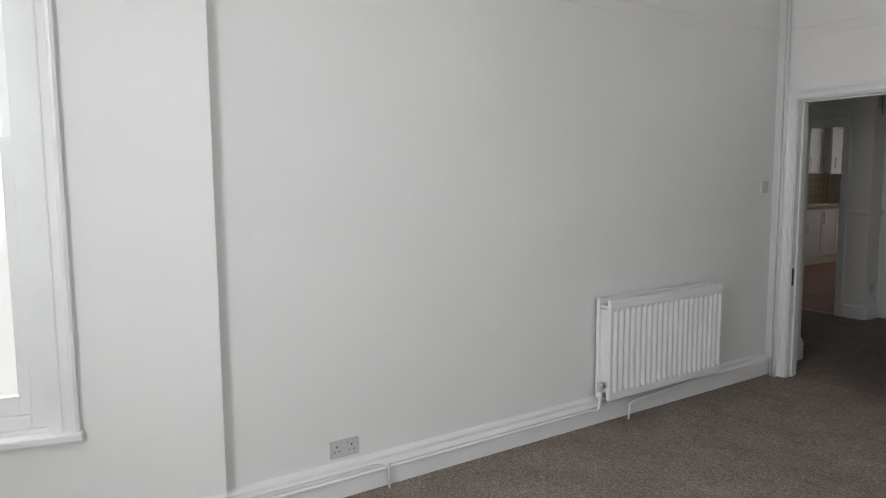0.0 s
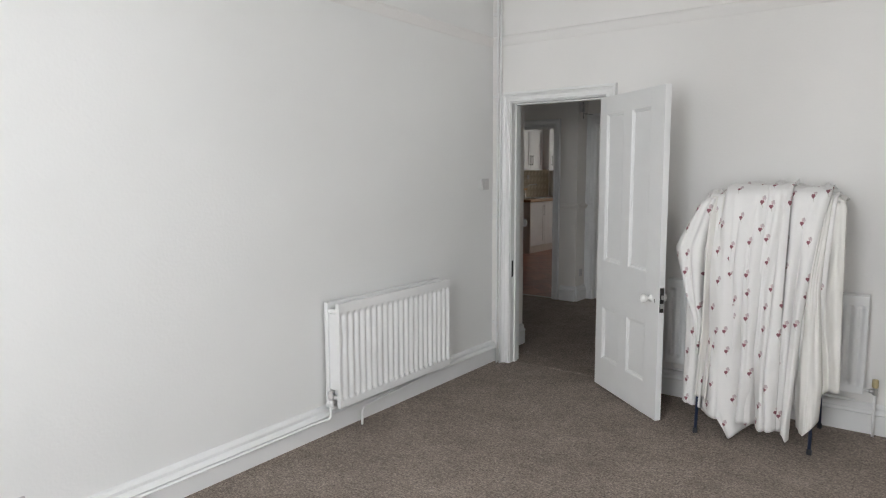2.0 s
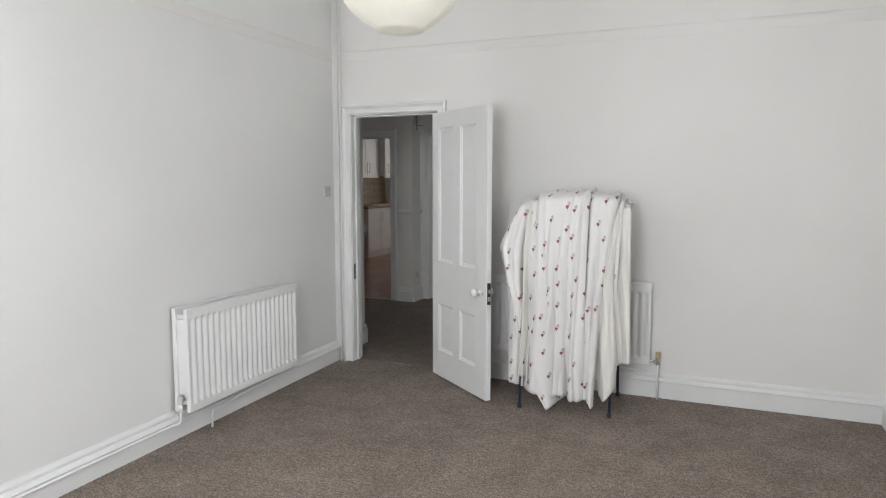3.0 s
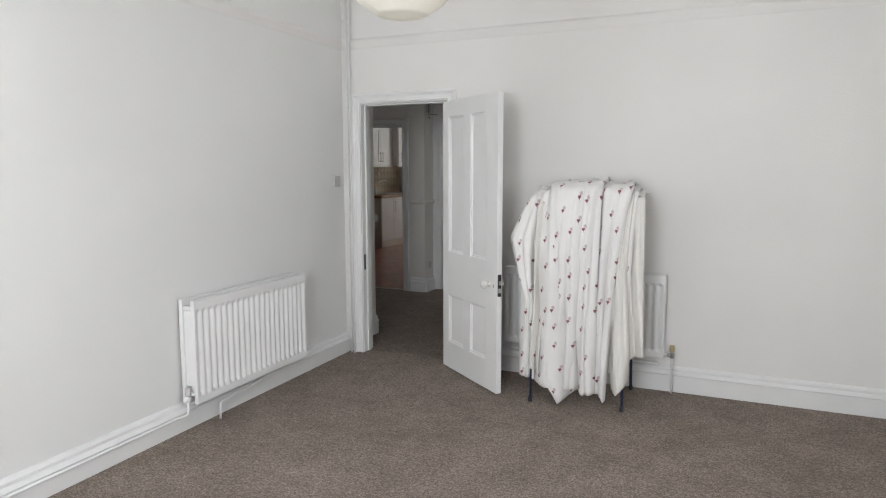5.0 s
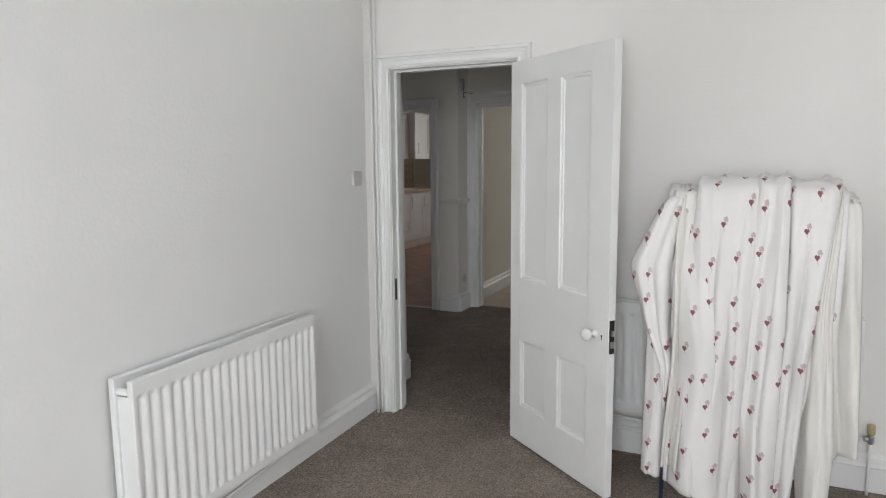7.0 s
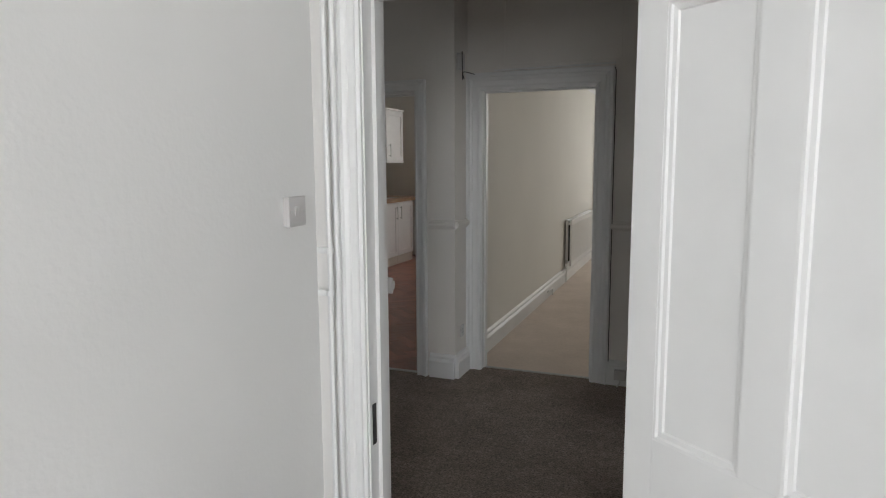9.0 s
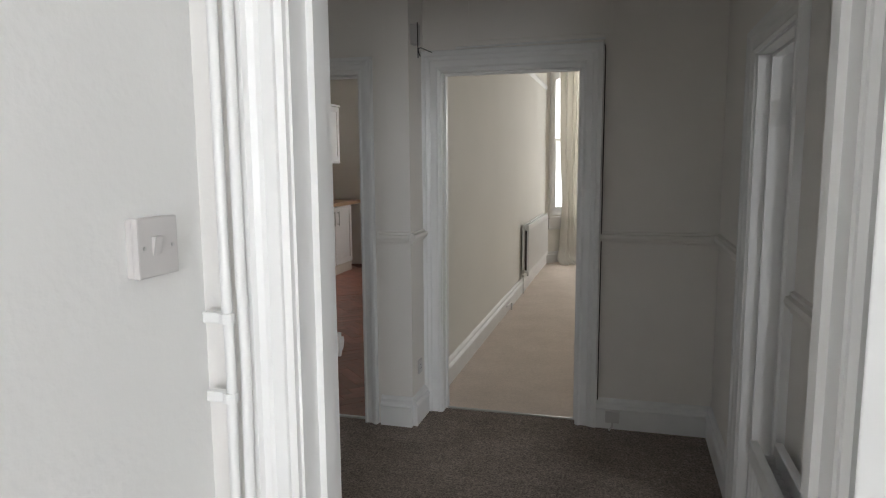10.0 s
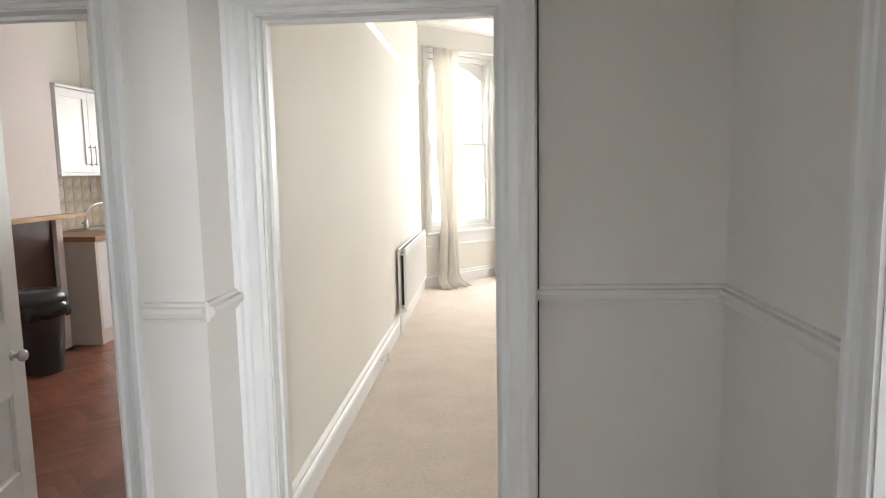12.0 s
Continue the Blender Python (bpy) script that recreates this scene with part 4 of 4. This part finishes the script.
hanging("right_drop", [(1.37, 2.38), (0.9, 2.37), (0.38, 2.42)], [(1.37, 2.475), (1.33, 2.486), (0.9, 2.498), (0.36, 2.515)],
        [(0, 0.35), (1, 0.38)], 0.0, 0.9, PLAINCOTTON, top=1.375, seed=9, nu=24)

shelf = thing("wall_shelf", "grey painted shelf end on the bedroom wall", "shelf", pose(4.02, -0.62, 0.90))
part("board", boxed(-0.11, 0, -0.45, 0.30, -0.018, 0.018, 0.006), PANELGREY, shelf)
part("batten", boxed(-0.03, 0, -0.42, 0.27, -0.06, -0.018, 0.004), TRIM, shelf)

# ---- hall ----
r4 = radiator("white ribbed panel radiator on the hall wall", along((1.18, 0.13), (1.18, 2.93))[0] @ pose(0.22, 0, 0), 0.84, 0.14, 0.70, 0.115, ribs=18)
cable = thing("surface_cable", "thin dark cable run along the living room door frame", "cable")
bm = bmesh.new()
tube(bm, rounded([(-0.44, 2.668, 2.14), (-0.452, 2.66, 2.18), (-0.45, 2.70, 2.195), (-0.44, 2.915, 2.20), (0.545, 2.915, 2.205), (0.552, 2.918, 2.175), (0.552, 2.918, 0.11)], 0.02), 0.0028, 8)
part("wire", bm, DARKMETAL, cable)
bm = bmesh.new()
tube(bm, rounded([(-0.30, 2.922, 2.222), (0.548, 2.922, 2.230)], 0.02), 0.006, 8)
part("trunking", bm, TRIM, cable)
jb = thing("junction_box", "small white junction box high on the hall wall", "junction box", pose(-0.475, 2.72, 2.27))
part("box", boxed(-0.03, 0.012, -0.03, 0.03, -0.055, 0.055, 0.004), PLASTIC, jb)
bm = bmesh.new()
tube(bm, rounded([(0.014, -0.035, 0.06), (0.018, -0.045, 0.0), (0.018, -0.04, -0.09), (0.012, -0.02, -0.13)], 0.02), 0.003, 8)
part("loose_wire", bm, DARKMETAL, jb)
pb = thing("phone_socket", "small white phone socket box on the skirting", "phone socket", pose(0.64, 2.895, 0.085))
part("box", boxed(-0.04, 0.04, -0.03, 0.006, -0.035, 0.035, 0.004), PLASTIC, pb)
bm = bmesh.new()
tube(bm, rounded([(0.0, -0.02, -0.034), (0.0, -0.022, -0.06), (-0.02, -0.03, -0.08)], 0.01), 0.006, 8)
part("plug_lead", bm, PLASTIC, pb)
bm = bmesh.new()
for x in (-0.23, 0.58):
    box(bm, x - 0.006, x + 0.006, 2.922, 2.931, 2.268, H)
box(bm, -0.23, 0.58, 2.920, 2.931, 2.258, 2.268)
tagged(part("trim_panel_strips", bm, HALLP), "thin cover strips on the wall above the doorway", "trim", kind="structure")
socket("single white socket on the hall pier", pose(-0.506, 2.79, 0.33, 0, 0, -90), 0.07)
leaf2, zk2 = panel_door("side_door", "white painted panel door, standing open into the side room", pose(1.308, 2.026, 0.010, 0, 0, -3), 0.66, 1.962, 0.038, 0.67, CERAMIC)
for z in (0.25, 1.74):
    bm = bmesh.new()
    box(bm, -0.004, 0.012, -0.041, -0.037, z - 0.05, z + 0.05, 0.001)
    tube(bm, [(-0.004, -0.043, z - 0.05), (-0.004, -0.043, z + 0.05)], 0.007)
    part("hinge", bm, DARKMETAL, leaf2, "dark iron hinge")

# ---- living room ----
# fins coloured near black: the gap's inner shade is put into their material
r3 = radiator("long white panel radiator along the living room wall", along((-0.506, 9.3), (-0.506, 3.075))[0] @ pose(0.50, 0, 0), 1.98, 0.215, 0.822, 0.10, ribs=40, fin_shade=DARKMETAL)
valve(r3, 2.0, 0.04, 0.24, False)
bm = bmesh.new()
tube(bm, rounded([(2.0, 0.04, 0.23), (2.0, 0.04, 0.0)], 0.02), 0.008)
part("feed_pipe", bm, TRIM, r3, smooth=True)
bm = bmesh.new()
tube(bm, rounded([(2.9, 0.05, 0.0), (2.9, 0.05, 0.09), (3.2, 0.05, 0.10)], 0.03), 0.008)
part("return_pipe", bm, TRIM, r3, smooth=True)


def curtain(label, m, width, top, seed, group):
    """A full-length curtain gathered into folds, puddled a little on the floor, under its rod."""
    cur = thing("curtain", label, "curtain", m, group)
    bm = bmesh.new()
    nu, nv = 130, 50
    grid = []
    for i in range(nu + 1):
        u = i / nu
        row = []
        for j in range(nv + 1):
            v = j / nv
            z = top * (1 - v) + 0.03
            pinch = 1 - 0.42 * math.exp(-((v - 0.70) / 0.30) ** 2)
            x = (u - 0.5) * width * pinch + 0.03 * noise.noise((v * 3, seed, 0))
            y = 0.05 * math.sin(2 * math.pi * 3.6 * u + 0.9 * math.sin(v * 3)) + 0.010 * math.sin(2 * math.pi * 9 * u + seed + v * 2) + 0.01 * noise.noise((u * 7, v * 5, seed))
            if v > 0.95:
                k = (v - 0.95) / 0.05
                y -= 0.24 * k * k + 0.06 * k * noise.noise((u * 6, 1.3, seed))
                x -= 0.16 * k * (1.05 - u)
                z = max(0.012 + 0.02 * abs(noise.noise((u * 12, v * 9, 2))), z - 0.03 * k)
            row.append(bm.verts.new((x, y, z)))
        grid.append(row)
    for a, b in zip(grid, grid[1:]):
        for j in range(nv):
            bm.faces.new((a[j], b[j], b[j + 1], a[j + 1]))
    ob = part("cloth", bm, CURTAIN, cur, smooth=True)
    sol = ob.modifiers.new("thickness", "SOLIDIFY")
    sol.thickness = 0.003
    return cur


SP, _ = along(BAY[3], BAY[4])
curtain("cream full-length curtain hanging beside the bay window", SP @ pose(SPLAY - 0.36, 0.13, 0, 0, 0, 180), 0.38, 3.08, 3, "bay curtains")
curtain("cream full-length curtain bunched at the corner of the bay", SP @ pose(0.12, 0.12, 0, 0, 0, 180), 0.30, 3.08, 7, "bay curtains")
rod = thing("curtain_rod", "white curtain rod across the bay window", "curtain rod", SP)
bm = bmesh.new()
tube(bm, [(0.0, 0.12, 3.12), (SPLAY - 0.06, 0.12, 3.12)], 0.012)
part("pole", bm, TRIM, rod, smooth=True)
for x in (0.14, SPLAY - 0.1):
    bm = bmesh.new()
    tube(bm, [(x, 0.0, 3.12), (x, 0.12, 3.12)], 0.008)
    part("bracket", bm, TRIM, rod, smooth=True)

# ---- kitchen ----
bm = bmesh.new()
box(bm, -3.95, -3.48, 4.4, 5.36, 0, H)
box(bm, -3.95, -3.48, 6.30, 6.38, 0, 1.19)
box(bm, -3.95, -3.48, 5.36, 6.38, 1.19, H)
box(bm, -3.95, -3.56, 5.36, 6.30, 0, 1.19)
tagged(part("chimney_breast", bm, PINK), "pinkish white plastered chimney breast", "chimney breast", kind="structure")
fp = thing("fireplace_board", "glossy dark brown board closing the old fireplace", "fireplace board", pose(-3.558, 5.36, 0))
part("board", boxed(0.0, 0.04, 0.005, 0.935, 0.03, 1.185, 0.004), DARKWOOD, fp)
part("hearth_strip", boxed(0.04, 0.085, 0.0, 0.94, 0.0, 0.028, 0.004), TRIM, fp)
part("grille", boxed(0.04, 0.05, 0.3, 0.55, 0.55, 0.62, 0.003), DARKMETAL, fp)
ms = thing("mantel_shelf", "plain oak mantel shelf over the fireplace", "shelf", pose(-3.478, 5.9, 1.195))
part("board", boxed(0.0, 0.13, -0.6, 0.66, 0.0, 0.036, 0.005), OAK, ms)

bin_ = thing("pedal_bin", "dark grey plastic kitchen bin with a black bag under its lid", "bin", pose(-3.22, 5.62, 0))
bm = bmesh.new()
lathe(bm, [(0, 0), (0.14, 0), (0.15, 0.01), (0.185, 0.56), (0.19, 0.58), (0.175, 0.58), (0, 0.57)], None, 28)
part("body", bm, BINPLASTIC, bin_, smooth=True)
bm = bmesh.new()
lathe(bm, [(0.192, 0.56), (0.205, 0.58), (0.205, 0.62), (0.17, 0.665), (0.13, 0.675), (0.12, 0.655), (0.05, 0.66), (0, 0.66)], None, 28)
part("lid", bm, BINPLASTIC, bin_, smooth=True)
bm = bmesh.new()
lathe(bm, [(0.186, 0.45), (0.205, 0.46), (0.215, 0.50), (0.208, 0.55), (0.195, 0.575)], None, 40)
for v in bm.verts:
    v.co += Vector((v.co.x, v.co.y, 0)) * (0.16 * noise.noise(v.co * 16)) + Vector((0, 0, 0.03 * noise.noise(v.co * 9)))
part("bag_edge", bm, BINBAG, bin_, smooth=True)


def shaker_door(parent, y0, y1, z0, z1, x, handle_y, hz0, hz1, tilt=0):
    """A framed cabinet door on a front that faces +x, with a steel bar handle."""
    bm = bmesh.new()
    w = 0.07
    box(bm, x, x + 0.02, y0, y0 + w, z0, z1, 0.002)
    box(bm, x, x + 0.02, y1 - w, y1, z0, z1, 0.002)
    box(bm, x, x + 0.0195, y0 + w, y1 - w, z0, z0 + w)
    box(bm, x, x + 0.0195, y0 + w, y1 - w, z1 - w, z1)
    box(bm, x, x + 0.010, y0 + w, y1 - w, z0 + w, z1 - w)
    d = part("door", bm, CABINET, parent)
    bm = bmesh.new()
    tube(bm, [(x + 0.05, handle_y, hz0), (x + 0.05, handle_y, hz1)], 0.006)
    for z in (hz0 + 0.02, hz1 - 0.02):
        tube(bm, [(x + 0.019, handle_y, z), (x + 0.05, handle_y, z)], 0.005)
    part("handle", bm, STEEL, d, "brushed steel bar handle")


def base_unit(y0, y1, handle_y):
    u = thing("base_cabinet", "white shaker base cabinet with a bar handle, under the worktop", "cabinet", None, "kitchen base cabinets")
    part("carcass", boxed(-3.92, -3.24, y0 + 0.001, y1 - 0.001, 0.13, 0.968), CABINET, u)
    part("plinth", boxed(-3.90, -3.235, y0 + 0.001, y1 - 0.001, -0.004, 0.128), PANELGREY, u)
    shaker_door(u, y0 + 0.003, y1 - 0.003, 0.14, 0.955, -3.238, handle_y, 0.70, 0.90)


base_unit(6.47, 7.03, 6.97)
base_unit(7.03, 7.52, 7.46)
base_unit(7.52, 8.10, 7.60)
bm = bmesh.new()
box(bm, -3.90, -3.215, 6.43, 6.468, -0.004, 0.968, 0.002)
tagged(part("end_panel", bm, PANELGREY), "stone-coloured end panel of the kitchen run", "end panel")
wt = thing("worktop", "brown wood-effect kitchen worktop", "worktop")
part("slab", boxed(-3.93, -3.185, 6.395, 8.45, 0.97, 1.018, 0.006), WORKTOP, wt)
sink = thing("kitchen_sink", "stainless steel sink with drainer set in the worktop", "sink", pose(-3.58, 7.4, 1.018))
bm = bmesh.new()
box(bm, -0.22, 0.22, -0.45, 0.45, 0.0, 0.006, 0.003)
for k in range(7):
    box(bm, -0.15, 0.15, 0.08 + k * 0.045, 0.10 + k * 0.045, 0.006, 0.010, 0.001)
part("drainer", bm, STEEL, sink)
bm = bmesh.new()
for a, b, c, d in ((-0.17, -0.16, -0.38, 0.0), (0.16, 0.17, -0.38, 0.0), (-0.17, 0.17, -0.39, -0.38), (-0.17, 0.17, 0.0, 0.01)):
    box(bm, a, b, c, d, 0.004, 0.012, 0.002)
part("bowl_rim", bm, STEEL, sink)
tap = thing("mixer_tap", "chrome mixer tap with a swan neck", "tap", pose(-3.72, 7.12, 1.024))
bm = bmesh.new()
lathe(bm, [(0, 0), (0.028, 0), (0.028, 0.01), (0.018, 0.02), (0.018, 0.09), (0.012, 0.1), (0, 0.1)])
part("body", bm, STEEL, tap, smooth=True)
bm = bmesh.new()
tube(bm, rounded([(0, 0, 0.09), (0, 0, 0.19), (0.03, 0.10, 0.25), (0.06, 0.36, 0.27), (0.06, 0.38, 0.24)], 0.05), 0.011)
part("spout", bm, STEEL, tap, smooth=True)
bm = bmesh.new()
tube(bm, [(0.0, -0.06, 0.07), (0.0, 0.0, 0.07)], 0.009)
part("lever", bm, STEEL, tap, smooth=True)


def wall_unit(y0, y1, x, label, doors):
    u = thing("wall_cabinet", label, "cabinet", None, "kitchen wall cabinets")
    part("carcass", boxed(-3.948, x - 0.002, y0, y1, 1.60, 2.37), CABINET, u)
    bm = bmesh.new()
    box(bm, -3.94, x + 0.035, y0 - 0.012, y1 + 0.012, 2.372, 2.40, 0.006)
    part("cornice", bm, CABINET, u)
    bm = bmesh.new()
    box(bm, x - 0.02, x + 0.022, y0 - 0.005, y1 + 0.005, 1.568, 1.598, 0.005)
    part("light_rail", bm, CABINET, u)
    for a, b, hy in doors:
        shaker_door(u, a, b, 1.605, 2.365, x, hy, 1.66, 1.86)


wall_unit(6.44, 7.40, -3.50, "white shaker double wall cabinet with bar handles", ((6.443, 6.908, 6.87), (6.912, 7.397, 6.95)))
wall_unit(7.43, 8.04, -3.37, "deeper white shaker wall cabinet with a bar handle", ((7.433, 8.037, 7.52),))
bp = thing("boiler_pipe", "white pipe rising to the ceiling above the cabinets", "pipe")
bm = bmesh.new()
tube(bm, [(-3.88, 7.70, 2.40), (-3.88, 7.70, H)], 0.02)
tube(bm, [(-3.90, 7.52, 2.40), (-3.90, 7.52, H)], 0.011)
part("pipe_run", bm, CREAM, bp, smooth=True)
for y in (7.05, 7.62):
    socket("white socket on the tiled splashback", pose(-3.934, y, 1.43, 0, 0, -90), 0.086)

kleaf, kz = panel_door("kitchen_door", "white painted four-panel kitchen door, standing open", pose(-1.668, 2.815, 0.012, 0, 0, 103.0), 0.735, 2.03, 0.04, 0.615, STEEL)
for z in (0.28, 1.80):
    bm = bmesh.new()
    box(bm, -0.003, 0.035, 0.001, 0.003, z - 0.05, z + 0.05, 0.0005)
    box(bm, -0.005, -0.001, 0.002, 0.022, z - 0.05, z + 0.05, 0.0005)
    box(bm, -0.004, -0.001, -0.036, 0.0, z - 0.05, z + 0.05, 0.0005)
    tube(bm, [(-0.004, 0.004, z - 0.052), (-0.004, 0.004, z + 0.052)], 0.007)
    part("hinge", bm, BRASS, kleaf, "polished brass hinge")

# ---- pieces: splashback tiles and floor blocks ----
splash = tagged(part("splashback", boxed(-3.949, -3.942, 6.40, 8.55, 1.02, 1.60), GROUT), "mottled stone tile splashback", "splashback", kind="structure")
tile_mesh = mesh_of("tile", boxed(0, 0.006, 0.0015, 0.1435, 0.0015, 0.1435, 0.0015), TILE)
for i in range(14):
    for k in range(4):
        ob = new("tile", tile_mesh)
        ob.parent = splash
        ob.location = (-3.943, 6.41 + i * 0.145, 1.022 + k * 0.145)

block_mesh = mesh_of("wood_block", boxed(-0.1795, 0.1795, -0.0446, 0.0446, -0.008, 0.0, 0.001), BOARD)
L, W = 0.36, 0.09
rest = bmesh.new()
cut = bmesh.new()
count = 0
cells = []
n4 = 4
for k in range(-9, 10):
    for i in range(-60, 61):
        # herringbone laid on the diagonal of the room
        cells.append((i * W + 2 * L * k + L / 2, i * W + W / 2, 0))
        cells.append((i * W + W / 2, (i - 2 * n4 + 1 - 2 * n4 * k) * W + L / 2, 90))
c45 = math.cos(radians(45))
laid = sorted((px * c45 + py * c45 + 5.0, px * c45 - py * c45 - 2.1, turn) for px, py, turn in cells)
for y, x, turn in laid:
    if not (-3.42 < x < -0.70 and 2.55 < y < 8.4):
        continue
    if y < 2.89:
        m = pose(x, y, 0, 0, 0, turn + 45)
        cut.faces.new([cut.verts.new(m @ Vector(v)) for v in ((-0.179, -0.0445, 0), (0.179, -0.0445, 0), (0.179, 0.0445, 0), (-0.179, 0.0445, 0))])
        continue
    near = y < 6.4
    if near and count < 300:
        ob = new("wood_block", block_mesh)
        ob.parent = kitchen_floor
        ob.matrix_local = pose(x, y, random.uniform(-0.0006, 0.0006), 0, 0, turn + 45)
        count += 1
    else:
        m = pose(x, y, 0, 0, 0, turn + 45)
        vs = [rest.verts.new(m @ Vector(v)) for v in ((-0.179, -0.0445, 0), (0.179, -0.0445, 0), (0.179, 0.0445, 0), (-0.179, 0.0445, 0))]
        rest.faces.new(vs)
bmesh.ops.bisect_plane(cut, geom=cut.verts[:] + cut.edges[:] + cut.faces[:], plane_co=(0, 2.722, 0), plane_no=(0, -1, 0), clear_outer=True)
tagged(part("wood_blocks_at_doorway", cut, BOARD, kitchen_floor), kind="stuff")
tagged(part("wood_blocks_far", rest, BOARD, kitchen_floor), kind="stuff")
